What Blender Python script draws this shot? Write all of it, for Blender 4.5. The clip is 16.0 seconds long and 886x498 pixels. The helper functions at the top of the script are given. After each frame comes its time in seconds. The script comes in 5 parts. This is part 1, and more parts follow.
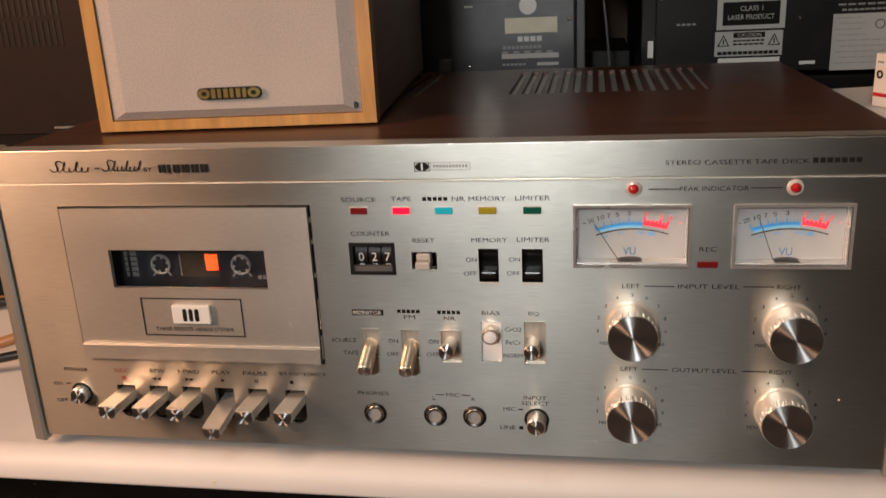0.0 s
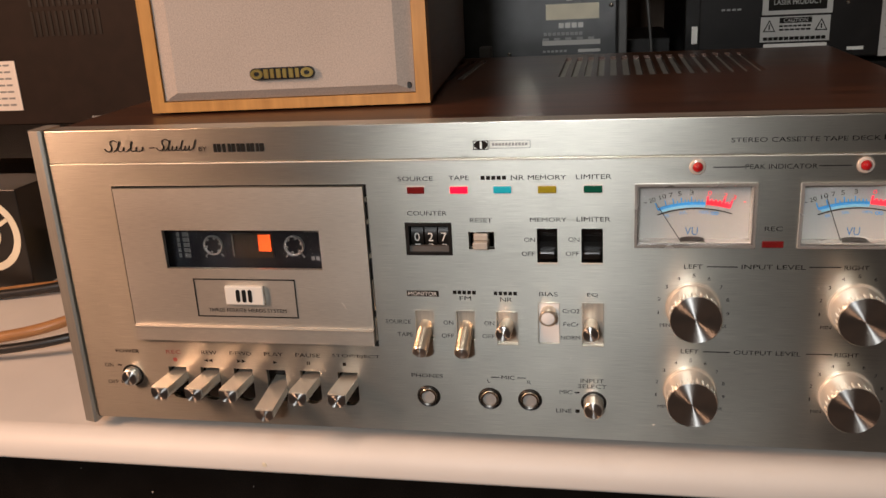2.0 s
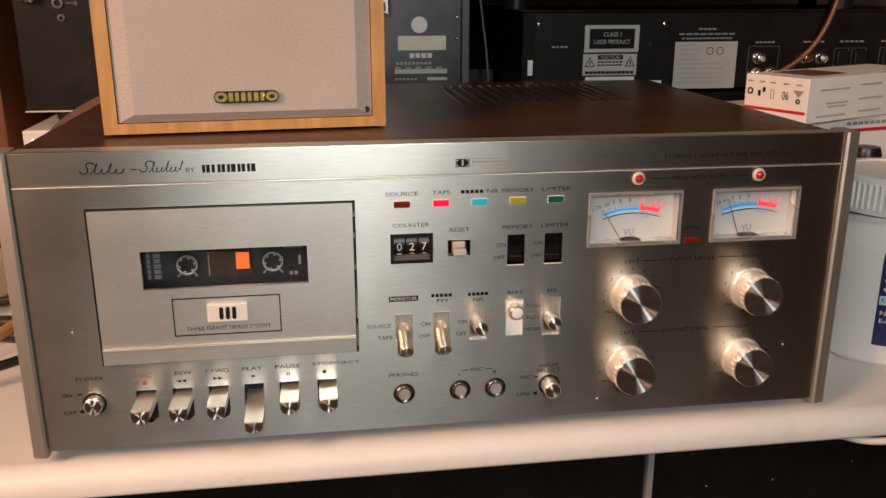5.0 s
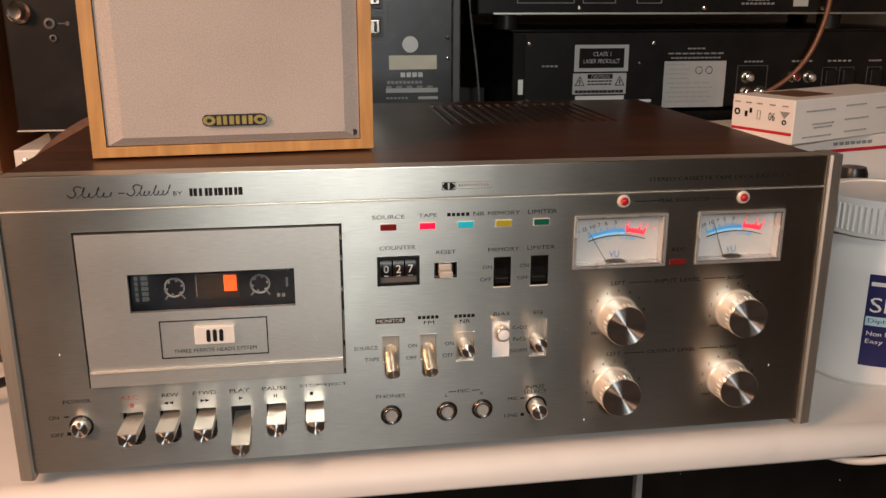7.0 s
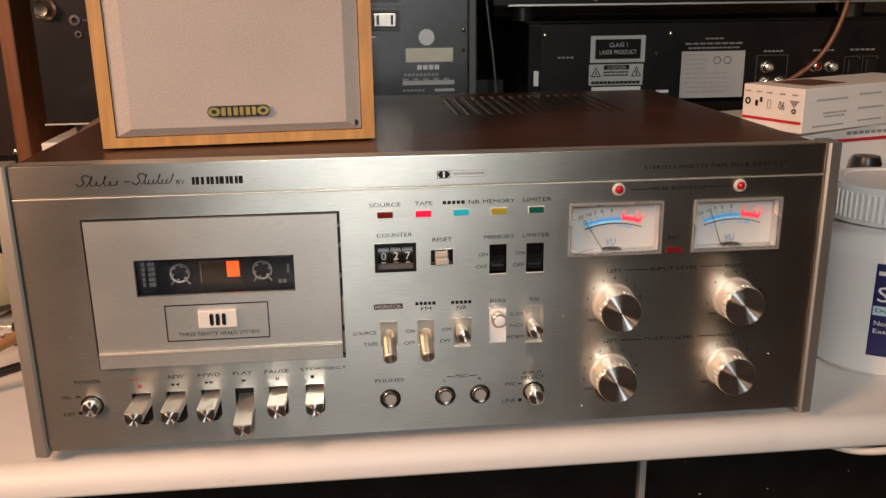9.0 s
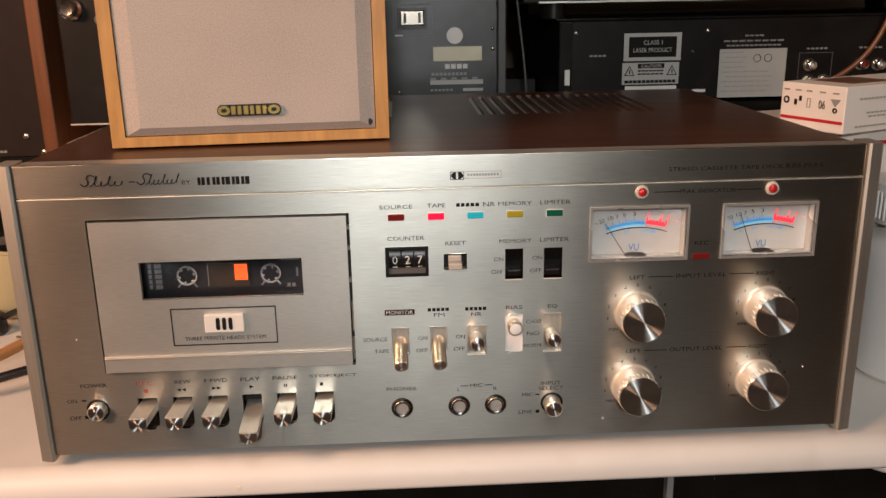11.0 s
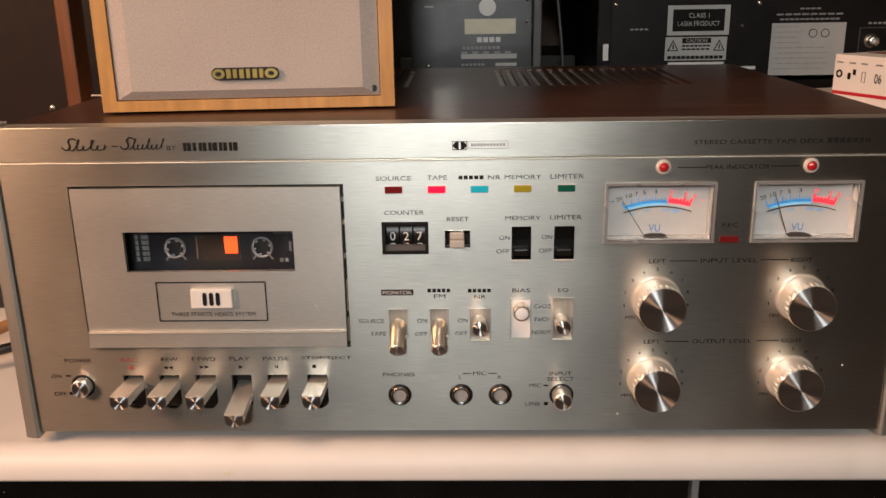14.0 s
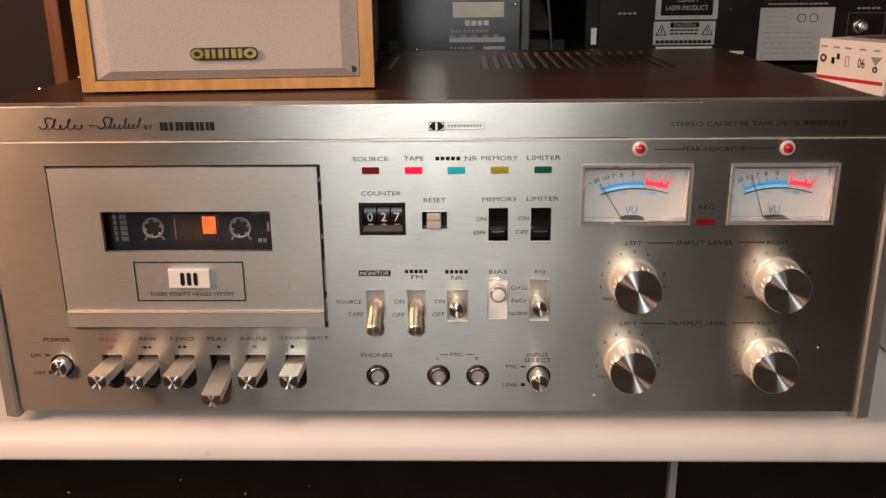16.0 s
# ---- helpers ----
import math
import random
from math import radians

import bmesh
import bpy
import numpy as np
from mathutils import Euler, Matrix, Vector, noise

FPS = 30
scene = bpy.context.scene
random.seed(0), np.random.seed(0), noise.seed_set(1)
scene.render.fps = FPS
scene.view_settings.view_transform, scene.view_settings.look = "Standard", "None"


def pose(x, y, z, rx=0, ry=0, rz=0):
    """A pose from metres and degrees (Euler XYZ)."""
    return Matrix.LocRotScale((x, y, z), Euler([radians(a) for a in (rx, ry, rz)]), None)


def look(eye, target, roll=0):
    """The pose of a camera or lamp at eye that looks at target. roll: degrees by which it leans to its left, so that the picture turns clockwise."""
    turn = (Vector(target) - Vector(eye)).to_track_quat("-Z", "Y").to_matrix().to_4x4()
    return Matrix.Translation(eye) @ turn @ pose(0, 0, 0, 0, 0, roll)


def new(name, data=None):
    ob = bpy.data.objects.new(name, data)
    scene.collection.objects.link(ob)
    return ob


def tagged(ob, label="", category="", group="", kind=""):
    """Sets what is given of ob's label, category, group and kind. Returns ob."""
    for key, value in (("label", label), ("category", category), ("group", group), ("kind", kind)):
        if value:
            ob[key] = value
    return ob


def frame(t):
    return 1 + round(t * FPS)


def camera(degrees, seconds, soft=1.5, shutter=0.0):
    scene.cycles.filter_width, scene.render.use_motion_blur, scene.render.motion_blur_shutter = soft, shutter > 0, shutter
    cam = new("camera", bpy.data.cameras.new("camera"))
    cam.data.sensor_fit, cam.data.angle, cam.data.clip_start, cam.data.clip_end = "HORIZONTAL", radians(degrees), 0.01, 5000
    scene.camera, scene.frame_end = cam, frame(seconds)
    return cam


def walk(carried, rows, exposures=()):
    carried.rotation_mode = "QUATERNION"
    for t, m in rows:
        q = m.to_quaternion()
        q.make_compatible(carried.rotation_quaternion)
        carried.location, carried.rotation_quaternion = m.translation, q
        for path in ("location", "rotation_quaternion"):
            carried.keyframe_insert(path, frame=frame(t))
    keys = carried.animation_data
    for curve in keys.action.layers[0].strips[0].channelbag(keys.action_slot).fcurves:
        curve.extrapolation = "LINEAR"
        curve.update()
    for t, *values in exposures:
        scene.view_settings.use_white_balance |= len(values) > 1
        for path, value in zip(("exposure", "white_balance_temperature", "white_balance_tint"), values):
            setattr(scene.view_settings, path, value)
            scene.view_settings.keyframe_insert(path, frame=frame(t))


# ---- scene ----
cam = camera(54.30, 16.0, shutter=0.6)
PATH = [
    (0, (0.06868, -0.37681, 0.23956), (-0.27113, 1.49579, -0.37517), -3.019),
    (0.5, (0.06735, -0.36656, 0.22849), (-0.27158, 1.5049, -0.39018), -2.991),
    (1, (0.06461, -0.36239, 0.22927), (-0.29304, 1.50545, -0.38982), -3.073),
    (1.5, (0.05442, -0.37053, 0.22781), (-0.3245, 1.49302, -0.39156), -3.124),
    (2, (0.04966, -0.37823, 0.2309), (-0.32987, 1.48629, -0.38515), -3.231),
    (2.5, (0.053, -0.38045, 0.23427), (-0.27647, 1.49593, -0.37454), -3.198),
    (3, (0.0384, -0.38804, 0.2332), (-0.15612, 1.50861, -0.37084), -2.783),
    (3.5, (-0.05004, -0.41814, 0.23814), (-0.072, 1.48932, -0.36279), -2.036),
    (4, (-0.09325, -0.42832, 0.24974), (0.03656, 1.47525, -0.34991), -1.178),
    (4.5, (-0.07931, -0.42631, 0.24066), (0.16519, 1.46729, -0.35474), -0.267),
    (4.7, (-0.08, -0.426, 0.24), (0.189, 1.466, -0.348), -0.1),
    (6.8, (-0.077, -0.425, 0.249), (0.2175, 1.4708, -0.317), 0.18),
    (7, (-0.0749, -0.42761, 0.24639), (0.21238, 1.47253, -0.30764), 0.063),
    (7.5, (-0.07422, -0.43119, 0.247), (0.20525, 1.46871, -0.31183), -0.051),
    (8, (-0.07261, -0.43414, 0.24588), (0.1914, 1.4668, -0.31689), -0.191),
    (8.5, (-0.06392, -0.43857, 0.24501), (0.16676, 1.46571, -0.32113), -0.373),
    (9, (-0.05186, -0.44048, 0.24506), (0.13719, 1.46862, -0.32026), -0.659),
    (9.2, (-0.0505, -0.44, 0.2465), (0.126, 1.4706, -0.3185), -0.72),
    (11.3, (-0.0295, -0.4234, 0.2405), (0.0455, 1.4952, -0.3188), -1.16),
    (11.5, (-0.02624, -0.42377, 0.24252), (0.04203, 1.49437, -0.31967), -1.213),
    (12, (-0.0223, -0.43013, 0.24184), (0.02675, 1.48913, -0.31854), -1.117),
    (12.5, (-0.0232, -0.42955, 0.23873), (-0.00552, 1.49042, -0.32108), -1.065),
    (13, (-0.01702, -0.41737, 0.23761), (-0.02731, 1.50112, -0.32744), -0.945),
    (13.5, (-0.01283, -0.40465, 0.22886), (-0.04564, 1.51168, -0.34263), -0.872),
    (14, (-0.00549, -0.39465, 0.22545), (-0.05578, 1.518, -0.35701), -0.908),
    (14.5, (0.00375, -0.38959, 0.22226), (-0.05311, 1.51909, -0.37247), -0.913),
    (15, (0.00204, -0.38787, 0.22144), (-0.05134, 1.51787, -0.38296), -0.819),
    (15.5, (0.00279, -0.39147, 0.22011), (-0.04686, 1.51254, -0.39004), -0.693),
    (16, (0.00526, -0.39608, 0.22272), (-0.04407, 1.50778, -0.38792), -0.629),
]
walk(cam, [(t, look(eye, target, roll)) for t, eye, target, roll in PATH],
     exposures=[(0, 0.0), (3, 0.04), (4, 0.13), (9, 0.15), (12.5, 0.14), (16, 0.11)])

# ---------------------------------------------------------------- light
world = bpy.data.worlds.new("room_air")
scene.world = world
world.use_nodes = True
world.node_tree.nodes["Background"].inputs[0].default_value = (1.0, 0.82, 0.66, 1)
world.node_tree.nodes["Background"].inputs[1].default_value = 0.11


def area_lamp(name, eye, target, sx, sy, watts, color):
    d = bpy.data.lights.new(name, "AREA")
    d.shape, d.size, d.size_y, d.energy, d.color = "RECTANGLE", sx, sy, watts, color
    ob = new(name, d)
    ob.matrix_world = look(eye, target)
    return ob


# camera-carried torch approximated by one fixed lamp, set further back
TORCH = area_lamp("torch_light", (-0.050, -0.95, 0.46), (0.0, 0.0, 0.09), 0.08, 0.05, 3.9, (0.96, 0.97, 0.97))
tagged(TORCH, "fixed white lamp standing in for the torch carried at the camera", "light")
LAMP = area_lamp("side_lamp", (-1.05, -0.73, 0.70), (-0.05, 0.05, 0.08), 0.38, 0.38, 16.0, (1.0, 0.560, 0.350))
ROOM = area_lamp("ceiling_light", (0.05, -1.05, 1.45), (0.10, 0.10, 0.1), 0.45, 0.45, 4.5, (1.0, 0.92, 0.82))
tagged(ROOM, "ceiling light of the room behind the camera", "light")
tagged(LAMP, "warm incandescent lamp beside the shelf", "light")

# ---------------------------------------------------------------- materials


def mat(name, color, rough=0.5, metal=0.0, grain=0.06, scale=60.0, bump=0.0, stretch=(1, 1, 1), emit=0.0, aniso=0.0, axis=None, rot=0.0, spec=0.5, coat=0.0, rvar=0.06, dirt=0.0, color2=None):
    m = bpy.data.materials.new(name)
    m.use_nodes = True
    nt = m.node_tree
    b = nt.nodes["Principled BSDF"]
    b.inputs["Roughness"].default_value = rough
    b.inputs["Metallic"].default_value = metal
    b.inputs["Specular IOR Level"].default_value = spec
    b.inputs["Coat Weight"].default_value = coat
    b.inputs["Coat Roughness"].default_value = 0.12
    tc = nt.nodes.new("ShaderNodeTexCoord")
    mp = nt.nodes.new("ShaderNodeMapping")
    mp.inputs["Scale"].default_value = stretch
    nt.links.new(tc.outputs["Object"], mp.inputs[0])
    n1 = nt.nodes.new("ShaderNodeTexNoise")
    n1.inputs["Scale"].default_value, n1.inputs["Detail"].default_value = scale, 5.0
    n2 = nt.nodes.new("ShaderNodeTexNoise")
    n2.inputs["Scale"].default_value, n2.inputs["Detail"].default_value = 14.0, 3.0
    nt.links.new(mp.outputs[0], n1.inputs["Vector"])
    nt.links.new(tc.outputs["Object"], n2.inputs["Vector"])
    mixn = nt.nodes.new("ShaderNodeMath")
    mixn.operation = "MULTIPLY_ADD"
    nt.links.new(n2.outputs["Fac"], mixn.inputs[0])
    mixn.inputs[1].default_value = 0.35
    nt.links.new(n1.outputs["Fac"], mixn.inputs[2])
    ramp = nt.nodes.new("ShaderNodeMapRange")
    ramp.inputs["From Min"].default_value, ramp.inputs["From Max"].default_value = 0.42, 0.93
    nt.links.new(mixn.outputs[0], ramp.inputs["Value"])
    mc = nt.nodes.new("ShaderNodeMix")
    mc.data_type = "RGBA"
    lo = tuple(c * (1 - grain) for c in color)
    hi = tuple(min(1.0, c * (1 + grain)) for c in color) if color2 is None else color2
    mc.inputs[6].default_value, mc.inputs[7].default_value = (*lo, 1), (*hi, 1)
    nt.links.new(ramp.outputs[0], mc.inputs[0])
    out = mc.outputs[2]
    if dirt:
        n3 = nt.nodes.new("ShaderNodeTexNoise")
        n3.inputs["Scale"].default_value, n3.inputs["Detail"].default_value = 30.0, 8.0
        nt.links.new(tc.outputs["Object"], n3.inputs["Vector"])
        r3 = nt.nodes.new("ShaderNodeMapRange")
        r3.inputs["From Min"].default_value, r3.inputs["From Max"].default_value = 0.58, 0.72
        r3.inputs["To Max"].default_value = dirt
        nt.links.new(n3.outputs["Fac"], r3.inputs["Value"])
        m3 = nt.nodes.new("ShaderNodeMix")
        m3.data_type = "RGBA"
        m3.inputs[7].default_value = (0.25, 0.22, 0.19, 1)
        nt.links.new(out, m3.inputs[6])
        nt.links.new(r3.outputs[0], m3.inputs[0])
        out = m3.outputs[2]
    nt.links.new(out, b.inputs["Base Color"])
    rr = nt.nodes.new("ShaderNodeMapRange")
    rr.inputs["To Min"].default_value, rr.inputs["To Max"].default_value = max(0.02, rough - rvar), rough + rvar
    nt.links.new(n2.outputs["Fac"], rr.inputs["Value"])
    nt.links.new(rr.outputs[0], b.inputs["Roughness"])
    if bump:
        bp = nt.nodes.new("ShaderNodeBump")
        bp.inputs["Strength"].default_value, bp.inputs["Distance"].default_value = bump, 0.0004
        nt.links.new(n1.outputs["Fac"], bp.inputs["Height"])
        nt.links.new(bp.outputs[0], b.inputs["Normal"])
    if aniso:
        b.inputs["Anisotropic"].default_value, b.inputs["Anisotropic Rotation"].default_value = aniso, rot
        if axis:
            tg = nt.nodes.new("ShaderNodeTangent")
            tg.direction_type, tg.axis = "RADIAL", axis
            nt.links.new(tg.outputs[0], b.inputs["Tangent"])
    if emit:
        b.inputs["Emission Color"].default_value = (*color, 1)
        b.inputs["Emission Strength"].default_value = emit
    return m


def glass(name, tint=(1, 1, 1), rough=0.02):
    m = bpy.data.materials.new(name)
    m.use_nodes = True
    b = m.node_tree.nodes["Principled BSDF"]
    b.inputs["Base Color"].default_value = (*tint, 1)
    b.inputs["Transmission Weight"].default_value = 1.0
    b.inputs["Roughness"].default_value = rough
    b.inputs["IOR"].default_value = 1.2
    return m


ALU = mat("brushed_aluminium", (0.725, 0.71, 0.64), 0.345, 1.0, 0.22, 55.0, 0.13, (1.5, 14, 180), aniso=0.83, axis="Z", rot=0.25, rvar=0.05)
ALU_DOOR = mat("brushed_door_aluminium", (0.71, 0.68, 0.615), 0.44, 1.0, 0.15, 55.0, 0.09, (3.0, 14, 110), aniso=0.5, axis="Z", rot=0.25)
ALU_CAP = mat("satin_aluminium", (0.72, 0.69, 0.62), 0.50, 1.0, 0.08, 60.0, 0.05, (20, 20, 0.5))
CHROME = mat("polished_metal", (0.78, 0.75, 0.70), 0.20, 1.0, 0.06, 80.0)
SPUN = mat("spun_aluminium", (0.74, 0.725, 0.70), 0.30, 0.97, 0.05, 120.0, aniso=1.0, axis="Y", rot=0.25, rvar=0.02)
KEYMAT = mat("satin_key_metal", (0.82, 0.77, 0.68), 0.30, 0.75, 0.05, 90.0)
KNOBSIDE = mat("turned_knob_metal", (0.88, 0.82, 0.72), 0.30, 0.5, 0.05, 90.0, rvar=0.03)
BRIGHTPLATE = mat("bright_satin_plate", (0.90, 0.89, 0.86), 0.40, 0.0, 0.04, 60.0)
LEVER = mat("gilt_satin_metal", (0.80, 0.71, 0.58), 0.28, 0.8, 0.06, 90.0, stretch=(20, 20, 1))
BLACK = mat("black_plastic", (0.012, 0.011, 0.010), 0.35, 0, 0.3, 70.0)
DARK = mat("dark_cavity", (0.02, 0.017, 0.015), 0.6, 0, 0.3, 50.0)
INK = mat("black_ink", (0.012, 0.010, 0.008), 0.7, 0, 0.1, 80.0, spec=0.2)
INKRED = mat("red_ink", (0.34, 0.07, 0.05), 0.5, 0, 0.1, 80.0)
INKBLUE = mat("blue_ink", (0.02, 0.24, 0.60), 0.5, 0, 0.1, 80.0)
INKNAVY = mat("navy_ink", (0.012, 0.11, 0.28), 0.5, 0, 0.1, 80.0)
# printed red of the meter scale, with slight emission added
INKPINK = mat("meter_red_glow", (0.95, 0.04, 0.07), 0.4, 0, 0.05, 80.0, emit=0.35)
WHITEINK = mat("white_ink", (0.75, 0.74, 0.70), 0.5, 0, 0.08, 80.0)
GREYINK = mat("grey_ink", (0.30, 0.30, 0.29), 0.5, 0, 0.08, 80.0)
VENEER = mat("walnut_vinyl", (0.050, 0.019, 0.010), 0.34, 0, 0.45, 9.0, 0.04, (1.2, 26, 26), color2=(0.115, 0.045, 0.022))
OAK = mat("light_wood_edge", (0.47, 0.230, 0.060), 0.42, 0, 0.2, 14.0, 0.05, (12, 12, 1.5), color2=(0.63, 0.335, 0.100))
SPKSIDE = mat("brown_wood_vinyl", (0.17, 0.085, 0.045), 0.42, 0, 0.2, 10.0, 0.04, (18, 1.2, 18))
CLOTH = mat("grey_beige_grille_cloth", (0.45, 0.395, 0.35), 0.95, 0, 0.20, 1400.0, 0.30, spec=0.1, rvar=0.0)
GOLD = mat("gold_metal", (0.85, 0.62, 0.20), 0.28, 1.0, 0.05, 80.0)
WHITEPL = mat("cream_white_plastic", (0.78, 0.74, 0.67), 0.4, 0, 0.03, 60.0)
LAMINATE = mat("white_laminate", (0.78, 0.745, 0.695), 0.50, 0, 0.03, 25.0, 0.03, dirt=0.07)
BLACKSHEET = mat("black_painted_steel", (0.012, 0.010, 0.009), 0.42, 0, 0.35, 40.0, 0.08, dirt=0.03, spec=0.25)
RECSHEET = mat("mottled_grey_enamel", (0.022, 0.024, 0.024), 0.33, 0, 0.5, 55.0, 0.10, dirt=0.14, spec=0.75, color2=(0.046, 0.048, 0.047))
GREYSTEEL = mat("grey_painted_steel", (0.10, 0.095, 0.09), 0.45, 0, 0.2, 40.0)
BROWNCASE = mat("brown_leather_cloth", (0.13, 0.062, 0.034), 0.6, 0, 0.25, 160.0, 0.10)
BLACKGLOSS = mat("glossy_black_lacquer", (0.010, 0.009, 0.008), 0.24, 0, 0.3, 40.0)
RECPANEL = mat("dark_hardboard_back", (0.018, 0.010, 0.007), 0.6, 0, 0.25, 60.0, 0.05, spec=0.25)
REDWOOD = mat("walnut_side_panel", (0.17, 0.062, 0.024), 0.38, 0, 0.35, 10.0, 0.05, (16, 16, 1.2))
LABEL = mat("aged_cream_label", (0.80, 0.73, 0.56), 0.6, 0, 0.12, 40.0, dirt=0.2)
FAINTINK = mat("faint_grey_print", (0.40, 0.38, 0.35), 0.5, 0, 0.08, 80.0)
PAPER = mat("grey_white_label", (0.52, 0.505, 0.475), 0.55, 0, 0.06, 50.0)
DOT = mat("white_sticker", (0.86, 0.83, 0.77), 0.5, 0, 0.04, 50.0)
CARD = mat("white_card", (0.87, 0.81, 0.74), 0.5, 0, 0.04, 30.0, dirt=0.06)
REDSTRIPE = mat("red_print", (0.55, 0.02, 0.035), 0.45, 0, 0.05, 50.0)
BOTTLE = mat("white_bottle_plastic", (0.85, 0.82, 0.78), 0.35, 0, 0.02, 30.0)
LABELBLUE = mat("dark_blue_label", (0.028, 0.026, 0.110), 0.35, 0, 0.2, 20.0)
PALEBLUE = mat("pale_blue_print", (0.45, 0.66, 0.72), 0.4, 0, 0.05, 50.0)
SCALEBLUE = mat("light_blue_scale", (0.17, 0.40, 0.56), 0.4, 0, 0.05, 50.0)
COPPERWIRE = mat("amber_cable_jacket", (0.42, 0.20, 0.075), 0.35, 0, 0.15, 50.0)
BROWNWIRE = mat("brown_cable_jacket", (0.20, 0.080, 0.035), 0.35, 0, 0.15, 50.0)
BLACKWIRE = mat("black_cable_jacket", (0.015, 0.013, 0.012), 0.4, 0, 0.2, 50.0)
WHITEWIRE = mat("white_cable_jacket", (0.68, 0.63, 0.55), 0.4, 0, 0.05, 50.0)
CREAM = mat("cream_shade_plastic", (0.60, 0.50, 0.28), 0.4, 0, 0.08, 20.0, 0.02)
ORANGE = mat("lit_orange_label", (0.85, 0.075, 0.006), 0.5, 0, 0.04, 60.0, emit=0.6)
LEDRED = mat("dim_red_lens", (0.16, 0.012, 0.012), 0.25, 0, 0.1, 80.0)
LEDTAPE = mat("lit_red_lens", (0.9, 0.008, 0.045), 0.25, 0, 0.05, 80.0, emit=0.9)
LEDBLUE = mat("blue_lens", (0.02, 0.45, 0.58), 0.25, 0, 0.1, 80.0, emit=0.12)
LEDYEL = mat("olive_yellow_lens", (0.38, 0.32, 0.025), 0.25, 0, 0.1, 80.0)
LEDGRN = mat("dark_green_lens", (0.006, 0.10, 0.06), 0.25, 0, 0.1, 80.0)
PEAKRED = mat("peak_red_lens", (0.50, 0.012, 0.015), 0.15, 0, 0.1, 80.0, coat=1.0)
CLEARRIM = mat("clear_bezel", (0.62, 0.54, 0.48), 0.15, 0, 0.05, 80.0)
METERFACE = mat("meter_face_white", (0.275, 0.272, 0.258), 0.45, 0, 0.03, 30.0)
METERFRAME = mat("meter_bezel", (0.58, 0.57, 0.54), 0.28, 0.65, 0.05, 60.0)
CASSETTE = mat("dark_cassette_shell", (0.006, 0.006, 0.008), 0.35, 0, 0.2, 60.0)
TAPEPACK = mat("brown_tape_window", (0.022, 0.014, 0.009), 0.3, 0, 0.2, 60.0)
HUBWHITE = mat("pale_hub_plastic", (0.14, 0.14, 0.138), 0.4, 0, 0.05, 60.0)
PANE = glass("clear_window_plastic")
WALL = mat("warm_grey_room_wall", (0.13, 0.095, 0.07), 0.8, 0, 0.1, 8.0)
CARPET = mat("brown_room_floor", (0.10, 0.07, 0.05), 0.9, 0, 0.2, 80.0)
RESETPL = mat("beige_button_plastic", (0.50, 0.46, 0.40), 0.4, 0, 0.04, 60.0)
NICKEL = mat("nickel_jack", (0.70, 0.64, 0.55), 0.25, 1.0, 0.06, 60.0)
REDPL = mat("red_jack_plastic", (0.40, 0.03, 0.03), 0.4, 0, 0.06, 60.0)

# ---------------------------------------------------------------- mesh helpers


def part(name, bm, material, parent=None, label="", at=None):
    me = bpy.data.meshes.new(name)
    bm.to_mesh(me)
    bm.free()
    me.materials.append(material)
    ob = new(name, me)
    if at is not None:
        ob.matrix_basis = at
    if parent is not None:
        ob.parent = parent
    if label:
        tagged(ob, label)
    return ob


def thing(name, label, category, at=None, group="", kind=""):
    ob = new(name)
    ob.empty_display_size = 0.02
    if at is not None:
        ob.matrix_basis = at
    return tagged(ob, label, category, group, kind)


def again(name, source, parent, at):
    ob = new(name, source.data)
    ob.matrix_basis = at
    ob.parent = parent
    return ob


def add_box(bm, x0, x1, y0, y1, z0, z1, bev=0.0, seg=2):
    r = bmesh.ops.create_cube(bm, size=1.0)
    vs = r["verts"]
    for v in vs:
        v.co = Vector(((x0 + x1) / 2 + v.co.x * (x1 - x0), (y0 + y1) / 2 + v.co.y * (y1 - y0), (z0 + z1) / 2 + v.co.z * (z1 - z0)))
    if bev:
        es = list({e for v in vs for e in v.link_edges})
        bmesh.ops.bevel(bm, geom=es, offset=bev, segments=seg, profile=0.5, affect="EDGES", clamp_overlap=True)
    return bm


def box(x0, x1, y0, y1, z0, z1, bev=0.0, seg=2):
    return add_box(bmesh.new(), x0, x1, y0, y1, z0, z1, bev, seg)


def add_lathe(bm, prof, m=None, n=40):
    """Rings of (radius, height) turned round local z, then moved by m."""
    m = m or Matrix()
    def ring(r, h):
        if r < 1e-7:
            return [bm.verts.new(m @ Vector((0, 0, h)))]
        return [bm.verts.new(m @ Vector((r * math.cos(2 * math.pi * k / n), r * math.sin(2 * math.pi * k / n), h))) for k in range(n)]

    pairs, last, turn = [], None, None
    for (r0, h0), (r1, h1) in zip(prof, prof[1:]):
        way = math.atan2(h1 - h0, r1 - r0)
        bend = 9 if turn is None else abs((way - turn + math.pi) % (2 * math.pi) - math.pi)
        a = ring(r0, h0) if last is None or bend > 0.6 else last
        last, turn = ring(r1, h1), way
        pairs.append((a, last))
    for a, b in pairs:
        for k in range(n):
            j = (k + 1) % n
            if len(a) == 1 and len(b) > 1:
                f = bm.faces.new((a[0], b[k], b[j]))
            elif len(b) == 1 and len(a) > 1:
                f = bm.faces.new((a[k], a[j], b[0]))
            elif len(a) > 1:
                f = bm.faces.new((a[k], a[j], b[j], b[k]))
            else:
                continue
            f.smooth = True
    bmesh.ops.recalc_face_normals(bm, faces=bm.faces[:])
    return bm


def lathe(prof, m=None, n=40):
    return add_lathe(bmesh.new(), prof, m, n)


OUT = pose(0, 0, 0, 90, 0, 0)  # turns local z to -y, out of the faceplate


